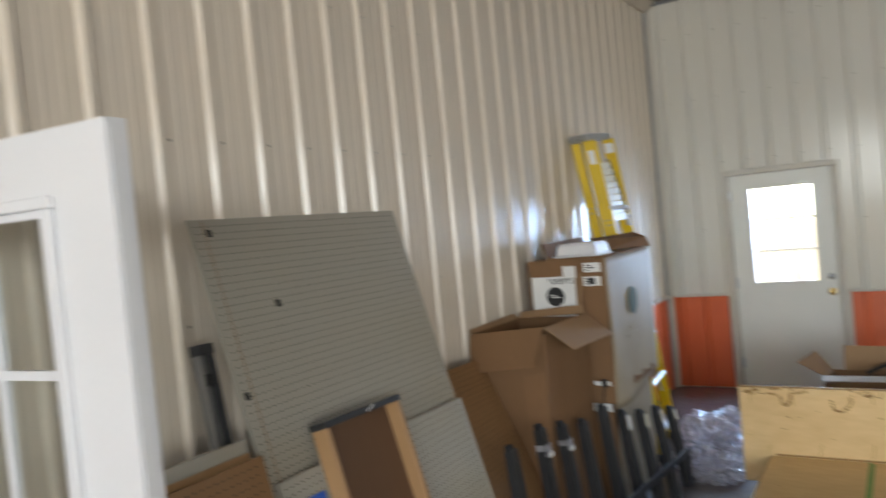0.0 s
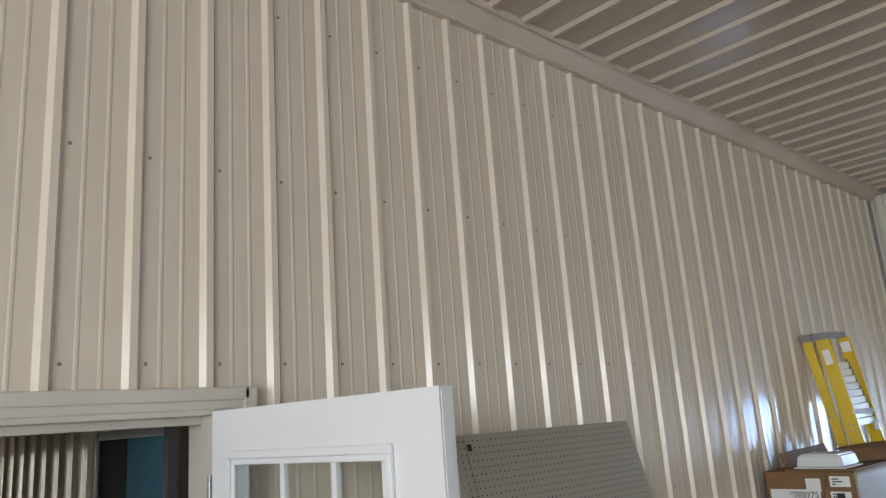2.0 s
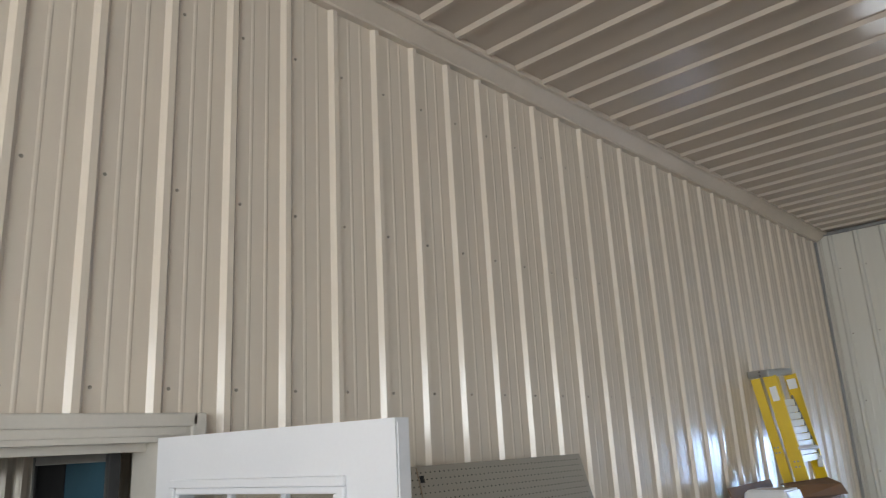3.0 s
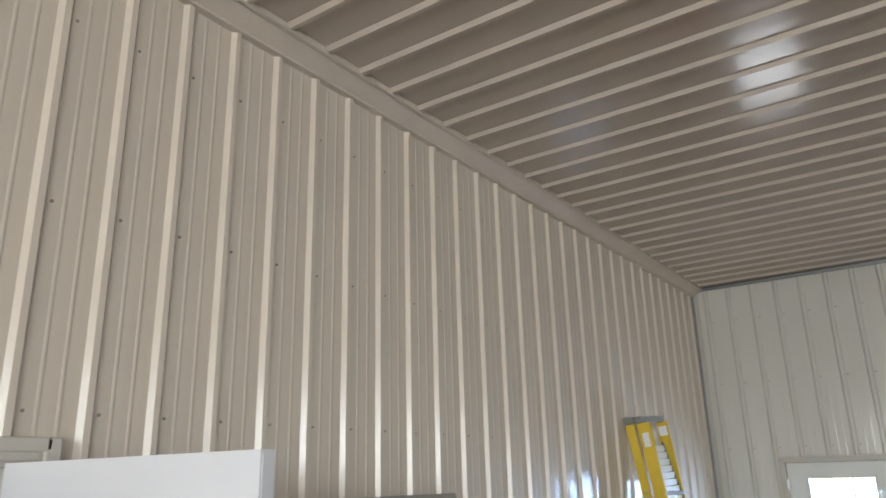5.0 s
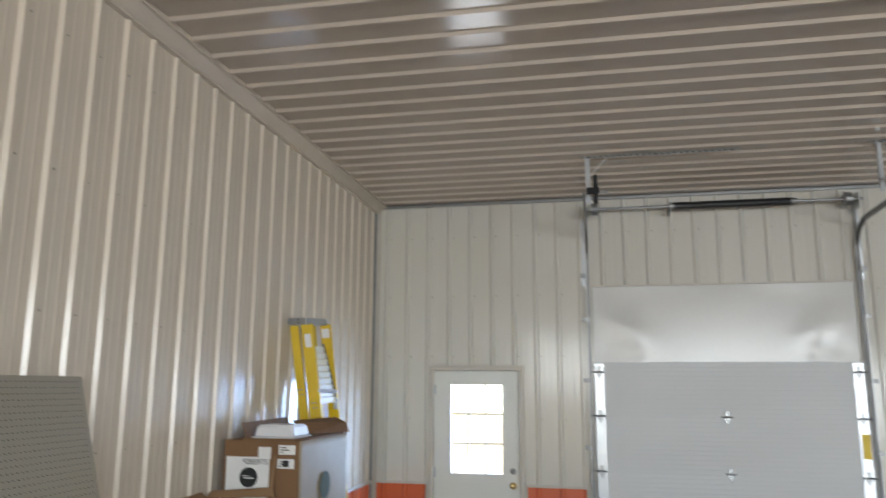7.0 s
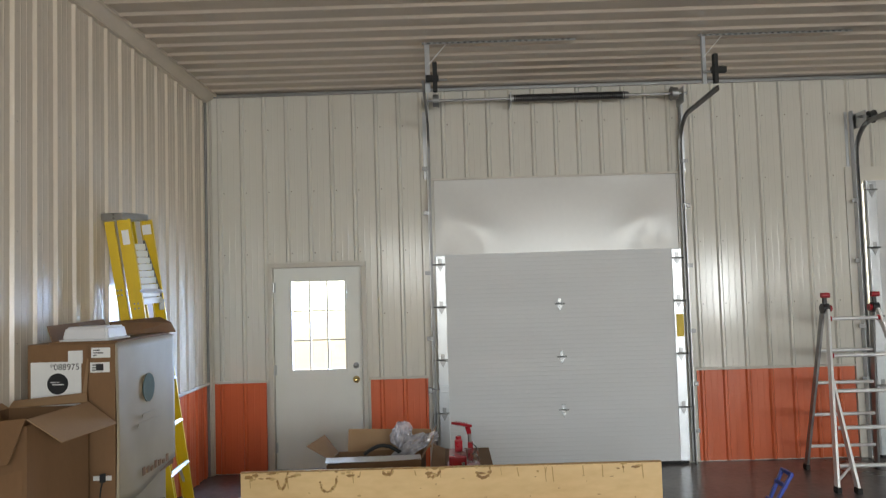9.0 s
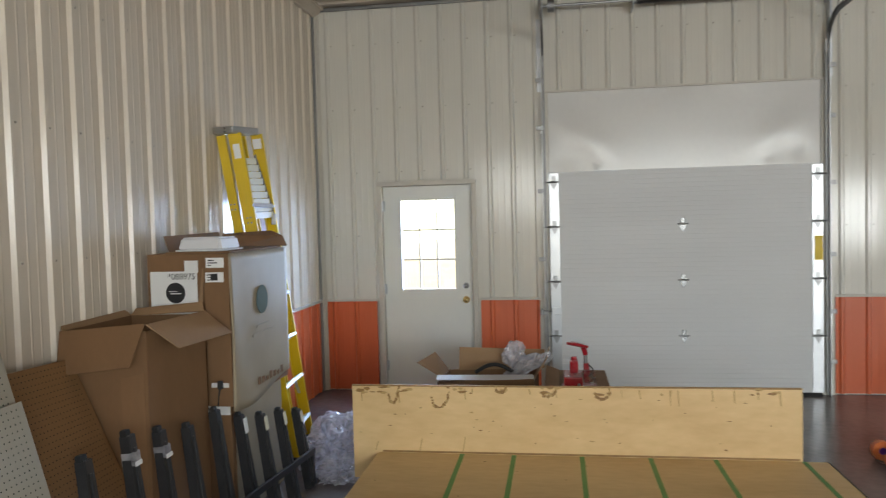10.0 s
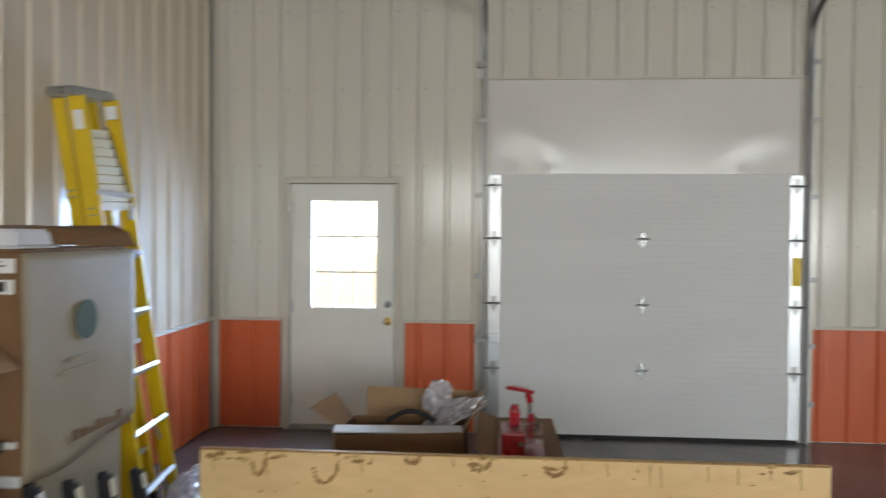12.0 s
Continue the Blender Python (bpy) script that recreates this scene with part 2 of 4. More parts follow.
def tube(points, r, n=8):
    """A bent round bar through points."""
    bm = bmesh.new()
    rings = []
    pts = [Vector(p) for p in points]
    for i, p in enumerate(pts):
        d = (pts[min(i + 1, len(pts) - 1)] - pts[max(i - 1, 0)]).normalized()
        m = d.to_track_quat("Z", "Y").to_matrix()
        rings.append([bm.verts.new(p + m @ Vector((r * math.cos(k * math.tau / n), r * math.sin(k * math.tau / n), 0))) for k in range(n)])
    for a, b in zip(rings, rings[1:]):
        for k in range(n):
            bm.faces.new((a[k], a[(k + 1) % n], b[(k + 1) % n], b[k]))
    bm.faces.new(rings[0]), bm.faces.new(rings[-1])
    return bm


PITCH = 0.2286


def rib_profile(u0, u1, first, low=0.0022):
    """Points (u, height) across a ribbed sheet: tall ribs every nine inches, two low ones between."""
    marks = {u0, u1}
    k0 = math.floor((u0 - first) / PITCH) - 1
    ribs = []
    for k in range(k0, k0 + int((u1 - u0) / PITCH) + 4):
        c = first + k * PITCH
        ribs.append([(c - 0.026, 0), (c - 0.011, 0.019), (c + 0.011, 0.019), (c + 0.026, 0)])
        for s in (-0.032, 0.032) if low else ():
            e = c + PITCH / 2 + s
            ribs.append([(e - 0.008, 0), (e - 0.003, low), (e + 0.003, low), (e + 0.008, 0)])
    pts = sorted(p for r in ribs for p in r)
    us, hs = [p[0] for p in pts], [p[1] for p in pts]
    inside = [p for p in pts if u0 + 1e-5 < p[0] < u1 - 1e-5]
    return [(u0, float(np.interp(u0, us, hs)))] + inside + [(u1, float(np.interp(u1, us, hs)))]


def sheet(u0, u1, l0, l1, first, place, thick=0.001, low=0.0022):
    """A ribbed steel sheet; place(u, height, l) gives the point."""
    prof = rib_profile(u0, u1, first, low)
    bm = bmesh.new()
    rows = [[bm.verts.new(place(u, h - off, l)) for u, h in prof] for off in (0, thick) for l in (l0, l1)]
    for i in range(len(prof) - 1):
        for a, b in ((0, 1), (2, 3), (0, 2), (1, 3)):
            bm.faces.new((rows[a][i], rows[a][i + 1], rows[b][i + 1], rows[b][i]))
    return bm


LOW_LEFT, LOW_BACK = 0.0018, 0.0009


def left_place(u, h, l):
    return (-0.008 + h, u, l)


def back_place(u, h, l):
    return (u, 8.006 - h, l)


# ---- large structure ----
H = 3.83
WX, RY = 11.0, -5.2
floor = part("floor", box(-4.2, WX + 0.2, RY - 0.2, 8.2, -0.2, 0.0), CONCRETE)
tagged(floor, "sealed grey-brown concrete floor with a dull shine", "floor", kind="structure")
ground = part("ground", box(-400, 400, -400, 400, -0.5, -0.21), GRASS)
tagged(ground, "dry gravel and grass ground outside the building", "ground", kind="structure")

# Emissive plane added far outside so the door window shows white.
backdrop_glow = bpy.data.materials.new("glowing_backdrop")
backdrop_glow.use_nodes = True
backdrop_glow.node_tree.nodes["Principled BSDF"].inputs["Base Color"].default_value = (0.6, 0.65, 0.55, 1)
backdrop_glow.node_tree.nodes["Principled BSDF"].inputs["Emission Color"].default_value = (0.95, 1.0, 0.92, 1)
backdrop_glow.node_tree.nodes["Principled BSDF"].inputs["Emission Strength"].default_value = 2.2
backdrop = part("backdrop", box(-90, 90, 70, 70.5, -0.2, 30), backdrop_glow)
tagged(backdrop, "glowing backdrop plane added outside the door window", "backdrop", kind="structure")

wall_left = part("wall_left", box(-0.16, -0.02, RY, 0.30, 0, H), IVORY)
for b in ((-0.16, -0.02, 1.28, 8.2, 0, H), (-0.16, -0.02, 0.30, 1.28, 2.06, H)):
    part("stud_wall", box(*b), IVORY, wall_left)
tagged(wall_left, "ivory ribbed steel wall over an orange wainscot", "wall", kind="structure")
first_l = 0.764


def clad(parent, u0, u1, z0, z1, first, place, mat):
    """Sheets three feet wide, side by side."""
    low = LOW_BACK if place is back_place else LOW_LEFT
    step, n = 4 * PITCH, 0
    u = first + PITCH / 2 + math.floor((u0 - first - PITCH / 2) / step) * step
    while u < u1 - 0.01:
        a, b = max(u, u0), min(u + step, u1)
        if b - a > 0.02:
            part("steel_sheet", sheet(a, b, z0, z1, first, place, low=low), mat, parent)
        u += step


WAINSCOT = 0.915
clad(wall_left, RY, 0.24, WAINSCOT, 3.760, first_l, left_place, IVORY)
clad(wall_left, 0.24, 1.34, 2.11, 3.760, first_l, left_place, IVORY)
clad(wall_left, 1.34, 7.96, WAINSCOT, 3.760, first_l, left_place, IVORY)
clad(wall_left, RY, 0.24, 0.01, WAINSCOT - 0.004, first_l, left_place, ORANGE)
clad(wall_left, 1.34, 7.96, 0.01, WAINSCOT - 0.004, first_l, left_place, ORANGE)

wall_back = part("wall_back", box(-0.16, 0.60, 8.02, 8.2, 0, H), IVORY_BACK)
for b in ((0.60, 1.58, 8.02, 8.2, 2.09, H), (1.58, 2.30, 8.02, 8.2, 0, H), (2.30, 4.76, 8.02, 8.2, 2.10, H), (4.76, 6.60, 8.02, 8.2, 0, H),
          (6.60, 9.30, 8.02, 8.2, 2.75, H), (9.30, WX + 0.2, 8.02, 8.2, 0, H)):
    part("stud_wall", box(*b), IVORY_BACK, wall_back)
tagged(wall_back, "white ribbed steel wall with an orange wainscot", "wall", kind="structure")
first_b = 0.586
for a, b, z0 in ((0.05, 0.60, WAINSCOT), (0.60, 1.58, 2.10), (1.58, 2.24, WAINSCOT), (2.24, 4.80, 2.90), (4.80, 6.52, WAINSCOT), (6.52, 9.4, 2.9), (9.4, WX, WAINSCOT)):
    clad(wall_back, a, b, z0, H, first_b, back_place, IVORY_BACK)
for a, b in ((0.05, 0.575), (1.605, 2.19), (4.875, 6.45), (9.45, WX)):
    clad(wall_back, a, b, 0.01, WAINSCOT - 0.004, first_b, back_place, ORANGE)

wall_right = part("wall_right", box(WX, WX + 0.15, RY, 8.2, 0, H), IVORY_BACK)
tagged(wall_right, "plain white steel wall", "wall", kind="structure")
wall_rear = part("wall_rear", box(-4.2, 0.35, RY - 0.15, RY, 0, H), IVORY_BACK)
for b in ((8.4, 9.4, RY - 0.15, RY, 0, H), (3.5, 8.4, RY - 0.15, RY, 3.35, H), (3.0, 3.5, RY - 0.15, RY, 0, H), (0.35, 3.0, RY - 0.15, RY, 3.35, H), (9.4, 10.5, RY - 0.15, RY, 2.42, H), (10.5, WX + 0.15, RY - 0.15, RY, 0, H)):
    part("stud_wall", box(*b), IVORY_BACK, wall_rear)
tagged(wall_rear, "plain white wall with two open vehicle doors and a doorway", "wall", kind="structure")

ceiling = part("ceiling", sheet(RY, 8.02, 0.0, WX, 0.0276, lambda u, h, l: (l, u, H - h), low=0.0), CEIL)
tagged(ceiling, "tan-grey ribbed steel ceiling with a glossy paint", "ceiling", kind="structure")
roof = part("roof", box(-4.4, WX + 0.3, RY - 0.3, 8.4, H + 0.03, H + 0.2), TRIM)
tagged(roof, "flat roof deck above the ceiling", "roof", kind="structure")


def cornice():
    """Pressed moulding where wall and ceiling meet: a narrow lip, a wide slanting face and an upper channel."""
    prof = [(-0.01, 3.742), (0.028, 3.742), (0.031, 3.750), (0.024, 3.757), (0.036, 3.764), (0.100, 3.806), (0.108, 3.800), (0.122, 3.803), (0.122, H), (-0.01, H)]
    bm = bmesh.new()
    ends = [[bm.verts.new((x, y, z)) for x, z in prof] for y in (RY, 7.985)]
    for i in range(len(prof)):
        j = (i + 1) % len(prof)
        bm.faces.new((ends[0][i], ends[0][j], ends[1][j], ends[1][i]))
    bm.faces.new(ends[0]), bm.faces.new(ends[1])
    return bm


t = part("trim", cornice(), CORNICE)
tagged(t, "ivory steel moulding between wall and ceiling", "trim", kind="structure")
t = part("trim", box(0.0, WX, 7.955, 7.99, H - 0.035, H - 0.004, 0.004), DARKSTEEL)
tagged(t, "thin grey ceiling edge trim on the wall", "trim", kind="structure")
t = part("trim", box(-0.005, 0.035, 7.965, 8.0, 0.0, H - 0.04, 0.006), TRIM)
part("lip", box(0.035, 0.05, 7.985, 8.0, 0.0, H - 0.04, 0.003), TRIM, t)
# This lip is coloured dark to stand for the shadow in the corner.
part("lip", box(-0.008, 0.014, 7.935, 7.965, 0.0, H - 0.04, 0.003), DARKSTEEL, t)
tagged(t, "white steel inside corner trim with one lip darkened as shadow", "trim", kind="structure")
for a, b in ((0.05, 0.585), (1.60, 2.2), (4.86, 6.45), (9.45, WX)):
    t = part("trim", box(a, b, 7.978, 8.004, WAINSCOT - 0.012, WAINSCOT + 0.012, 0.003), TRIM)
    tagged(t, "narrow white trim over the orange wainscot", "trim", kind="structure")
for a, b in ((RY, 0.2), (1.40, 7.95)):
    t = part("trim", box(-0.006, 0.022, a, b, WAINSCOT - 0.012, WAINSCOT + 0.012, 0.003), TRIM)
    tagged(t, "narrow white trim over the orange wainscot", "trim", kind="structure")

# next room, seen through the open doorway
nr = part("wall_next_room", box(-4.0, -0.16, 1.52, 1.66, 0, 2.7), IVORY)
clad(nr, -3.9, -0.165, WAINSCOT, 2.6, -0.3, lambda u, h, l: (u, 1.51 - h, l), IVORY)
clad(nr, -3.9, -0.165, 0.01, WAINSCOT, -0.3, lambda u, h, l: (u, 1.51 - h, l), NAVY)
part("rail", box(-3.9, -0.165, 1.475, 1.52, WAINSCOT - 0.02, WAINSCOT + 0.025, 0.004), NAVY, nr)
tagged(nr, "ribbed steel wall with a navy wainscot in the next room", "wall", kind="structure")
nr2 = part("wall_next_room_end", box(-4.15, -4.0, -1.2, 1.66, 0, 0.9), IVORY)
for b in ((-4.15, -4.0, -1.2, 1.66, 2.0, 2.7), (-4.15, -4.0, -1.2, 0.62, 0.9, 2.0), (-4.15, -4.0, 1.47, 1.66, 0.9, 2.0)):
    part("stud_wall", box(*b), IVORY, nr2)
tagged(nr2, "end wall of the next room with a window", "wall", kind="structure")
nr3 = part("wall_next_room_side", box(-4.0, -0.16, -1.35, -1.2, 0, 2.7), IVORY)
clad(nr3, -3.9, -0.165, 0.01, 2.6, -0.3, lambda u, h, l: (u, -1.195 + h, l), IVORY)
tagged(nr3, "plain side wall of the next room", "wall", kind="structure")
nrc = part("ceiling_next_room", box(-4.15, -0.16, -1.35, 1.66, 2.7, 2.8), CEIL)
tagged(nrc, "low tan ceiling of the next room", "ceiling", kind="structure")
w = thing("window_2", pose(-4.07, 1.045, 0.9), "white framed window in the next room", "window", kind="structure")
for b in ((-0.04, 0.04, -0.42, -0.38, 0, 1.1), (-0.04, 0.04, 0.38, 0.42, 0, 1.1), (-0.04, 0.04, -0.38, 0.38, 0, 0.06), (-0.04, 0.04, -0.38, 0.38, 1.04, 1.1), (-0.03, 0.03, -0.02, 0.02, 0.06, 1.04)):
    part("window_frame", box(*b, 0.004), WHITE, w)
part("pane", box(-0.004, 0.004, -0.38, 0.38, 0.06, 1.04), GLASS, w).visible_shadow = False


def writing(text, size, m, mat, parent):
    """Flat lettering in the built-in font."""
    cu = bpy.data.curves.new("writing", "FONT")
    cu.body, cu.size, cu.align_x, cu.align_y = text, size, "CENTER", "CENTER"
    tmp = bpy.data.objects.new("writing", cu)
    me = bpy.data.meshes.new_from_object(tmp)
    bpy.data.objects.remove(tmp)
    me.materials.append(mat)
    ob = new("writing", me)
    ob.parent = parent
    ob.matrix_local = m
    return ob


def disc(r, m, n=28, thick=0.002, flat=1.0):
    bm = bmesh.new()
    bmesh.ops.create_cone(bm, cap_ends=True, segments=n, radius1=r, radius2=r, depth=thick, matrix=m @ Matrix.Diagonal((1, flat, 1, 1)))
    return bm


FACE_Y = Matrix.Rotation(radians(90), 4, "X")   # discs that look along -y
FACE_X = Matrix.Rotation(radians(90), 4, "Y")   # discs that look along +x

# ---- exit door in the back wall ----
d = thing("door_1", pose(0, 8, 0), "closed off-white steel door with a bright nine-pane window", "door", kind="structure")
for b in ((0.605, 0.650, -0.03, 0.10, 0, 2.075), (1.545, 1.592, -0.03, 0.10, 0, 2.075), (0.605, 1.592, -0.034, 0.10, 2.045, 2.092)):
    part("door_frame", box(*b, 0.005), TRIM, d)
leaf = part("leaf", box(0.654, 0.830, 0.03, 0.075, 0.035, 2.04), WHITE_DOOR, d)
for b in ((1.372, 1.541, 0.03, 0.075, 0.035, 2.04), (0.830, 1.372, 0.03, 0.075, 0.035, 1.012), (0.830, 1.372, 0.03, 0.075, 1.905, 2.04)):
    part("leaf", box(*b), WHITE_DOOR, d)
wf = part("window_frame", box(0.812, 0.835, 0.018, 0.032, 0.995, 1.922, 0.004), WHITE_DOOR, d)
for b in ((1.367, 1.390, 0.018, 0.032, 0.995, 1.922), (0.835, 1.367, 0.018, 0.032, 0.995, 1.018), (0.835, 1.367, 0.018, 0.032, 1.899, 1.922)):
    part("bead", box(*b, 0.004), WHITE_DOOR, wf)
for x in (1.012, 1.190):
    part("muntin", box(x - 0.008, x + 0.008, 0.040, 0.055, 1.018, 1.899), TRIM, d)
for z in (1.31, 1.605):
    part("muntin", box(0.835, 1.367, 0.041, 0.054, z - 0.008, z + 0.008), TRIM, d)
for i in range(3):
    for j in range(3):
        p = part("pane", box(0.835 + i * 0.178, 1.010 + i * 0.178, 0.058, 0.062, 1.018 + j * 0.294, 1.31 + j * 0.294), GLASS, d)
        p.visible_shadow = False
for z, r in ((1.047, 0.022), (0.907, 0.027)):
    k = part("knob" if r > 0.025 else "deadbolt", disc(r + 0.008, pose(1.47, 0.022, z) @ FACE_Y, thick=0.014), BRASS if r > 0.025 else CHROME, d)
    bm = bmesh.new()
    bmesh.ops.create_uvsphere(bm, u_segments=16, v_segments=10, radius=r, matrix=pose(1.47, -0.015, z) @ Matrix.Diagonal((1, 0.8, 1, 1)))
    add_rod(bm, (1.47, 0.02, z), (1.47, -0.01, z), 0.012)
    part("grip", bm, BRASS if r > 0.025 else CHROME, k)
for z in (0.25, 1.02, 1.85):
    h = rod((0.652, 0.012, z - 0.05), (0.652, 0.012, z + 0.05), 0.008)
    part("hinge", add_box(h, 0.652, 0.672, 0.026, 0.031, z - 0.05, z + 0.05), GALV, d)
for b in ((0.640, 0.675, 0.078, 0.098, 0, 2.045), (1.522, 1.56, 0.078, 0.098, 0, 2.045), (0.675, 1.522, 0.078, 0.098, 2.022, 2.06)):
    part("door_stop", box(*b), TRIM, d)
part("threshold", box(0.65, 1.545, -0.04, 0.11, 0.0, 0.033, 0.006), DARKSTEEL, d)

# ---- sectional overhead doors ----
def hinge_mesh():
    bm = box(-0.018, 0.018, -0.008, 0, 0.012, 0.06, 0.003)
    v = [bm.verts.new(p) for p in ((-0.034, -0.006, -0.005), (0.034, -0.006, -0.005), (0, -0.006, -0.07), (-0.034, 0, -0.005), (0.034, 0, -0.005), (0, 0, -0.07))]
    for f in ((0, 1, 2), (3, 5, 4), (0, 3, 4, 1), (1, 4, 5, 2), (2, 5, 3, 0)):
        bm.faces.new([v[i] for i in f])
    add_rod(bm, (-0.05, -0.012, 0.004), (0.05, -0.012, 0.004), 0.008)
    for x, z in ((0, 0.045), (0, -0.028)):
        add_rod(bm, (x, 0, z), (x, -0.012, z), 0.007, 8)
    return bm


def section_mesh(x0, x1, h):
    """One door section: fine horizontal pressed lines and tongue edges."""
    prof = [(0.0, -0.0025), (0.003, -0.004)]
    n = 12
    for i in range(1, n):
        z = h * i / n
        prof += [(z - 0.003, -0.004), (z - 0.0015, -0.0028), (z + 0.0015, -0.0028), (z + 0.003, -0.004)]
    prof += [(h - 0.004, -0.004), (h, -0.0025)]
    bm = bmesh.new()
    rows = [[bm.verts.new((x, y, z)) for z, y in prof] + [bm.verts.new((x, 0.045, h)), bm.verts.new((x, 0.045, 0))] for x in (x0, x1)]
    k = len(rows[0])
    for i in range(k):
        bm.faces.new((rows[0][i], rows[0][(i + 1) % k], rows[1][(i + 1) % k], rows[1][i]))
    bm.faces.new(rows[0]), bm.faces.new(rows[1])
    return bm


def overhead_door(name, x0, x1, top, label, y=7.945):
    """x0, x1: outer edges. Built of four sections with end stiles, hinges, rollers and a bottom seal."""
    d = thing(name, pose(0, y, 0), label, "garage door", kind="structure")
    n, h = 4, (top - 0.03) / 4
    for i in range(n):
        z = 0.03 + i * h
        s = part("door_section", section_mesh(x0, x1, h), PANEL_WHITE, d)
        s.location = (0, 0, z)
        for a, b in ((x0 + 0.004, x0 + 0.098), (x1 - 0.098, x1 - 0.004)):
            part("end_stile", box(a, b, -0.014, -0.002, 0.004, h - 0.01, 0.002), GALV, s, "galvanised end stile")
        hx = [x0 + 0.05, x1 - 0.05] + ([(x0 + x1) / 2] if i < n - 1 else [])
        for x in hx:
            hg = part("hinge", hinge_mesh(), CHROME, s)
            hg.location = (x, -0.014 if x != (x0 + x1) / 2 else -0.004, h if i < n - 1 else h - 0.10)
            if x != (x0 + x1) / 2:
                out = -1 if x < (x0 + x1) / 2 else 1
                part("roller_stem", rod((0, -0.02, 0.004), (out * 0.085, -0.02, 0.004), 0.006, 8), CHROME, hg)
    part("bottom_seal", box(x0 + 0.01, x1 - 0.01, -0.006, 0.05, 0.0, 0.03, 0.006), RUBBER, d)
    return d


def track(name, x, side, top, z_bend, y_end, label, y=7.925):
    """Vertical steel track with wall brackets, a bend and a level run back to y_end."""
    t = thing(name, pose(x, y, 0), label, "door track", "door tracks", kind="structure")
    r = 0.30
    bm = bmesh.new()
    path = [(0, 0.02), (0, z_bend)]
    for k in range(1, 11):
        a = radians(9 * k)
        path.append((-r + r * math.cos(a), z_bend + r * math.sin(a)))
    path.append((y_end - y, z_bend + r + 0.02))
    ring = []
    for i, (yy, zz) in enumerate(path):
        a, b = path[max(i - 1, 0)], path[min(i + 1, len(path) - 1)]
        dy, dz = b[0] - a[0], b[1] - a[1]
        l = math.hypot(dy, dz)
        ny, nz = dz / l, -dy / l
        ring.append([bm.verts.new((sx, yy + ny * o, zz + nz * o)) for sx, o in ((-0.012, 0.022), (0.012, 0.022), (0.012, -0.022), (0.008, -0.022), (0.008, 0.018), (-0.012, 0.018))])
    for a, b in zip(ring, ring[1:]):
        for k in range(6):
            bm.faces.new((a[k], a[(k + 1) % 6], b[(k + 1) % 6], b[k]))
    part("channel", bm, DARKSTEEL, t)
    part("wall_angle", add_box(box(side * 0.02 - 0.002, side * 0.02 + 0.002, -0.01, 0.075, 0.0, z_bend + 0.46), min(0, side * 0.045) + side * 0.02, max(0, side * 0.045) + side * 0.02, 0.071, 0.075, 0.0, z_bend + 0.46), GALV, t, "galvanised wall angle")
    for z in (0.32, 0.78, 1.30, 1.95, 2.55, 3.0):
        if z < z_bend:
            b = part("bracket", add_rod(box(min(0, side * 0.07), max(0, side * 0.07), -0.006, 0.004, z - 0.02, z + 0.02, 0.002), (side * 0.035, -0.004, z), (side * 0.035, -0.02, z), 0.008, 8), DARKSTEEL, t)
    return t


overhead_door("garage_door_1", 2.295, 4.755, 2.127, "closed white sectional overhead door with zinc hinges")
overhead_door("garage_door_2", 6.63, 9.27, 2.75, "closed pale sectional overhead door beside the ladder")
TL = track("door_track", 2.262, -1, 2.1, 3.13, 6.42, "steel door track bending to the ceiling")
TR = track("door_track", 4.79, 1, 2.1, 3.13, 6.85, "steel door track bending to the ceiling")
track("door_track", 6.548, -1, 2.7, 3.0, 5.6, "steel door track beside the extension ladder")
# jamb trims beside the openings
for x0, x1, z1 in ((2.195, 2.30, 2.9), (4.755, 4.862, 2.9), (6.455, 6.62, 2.9)):
    t = part("trim", box(x0, x1, 7.985, 8.019, 0, z1, 0.004), IVORY_BACK)
    tagged(t, "plain white steel jamb trim", "trim", kind="structure")
t = part("yellow_sticker", box(4.675, 4.745, 7.924, 7.930, 1.25, 1.47), YLABEL)
tagged(t, "yellow warning sticker on the door stile", "sticker")
lock = thing("slide_lock", pose(2.345, 7.925, 0.80), "galvanised slide lock on the overhead door", "lock")
part("body", box(-0.04, 0.05, -0.02, 0, -0.035, 0.035, 0.004), GALV, lock)
part("bolt", rod((-0.15, -0.012, 0), (0.03, -0.012, 0), 0.008), CHROME, lock)
part("tab", box(-0.145, -0.12, -0.03, 0.02, -0.022, 0.022, 0.003), CHROME, lock)


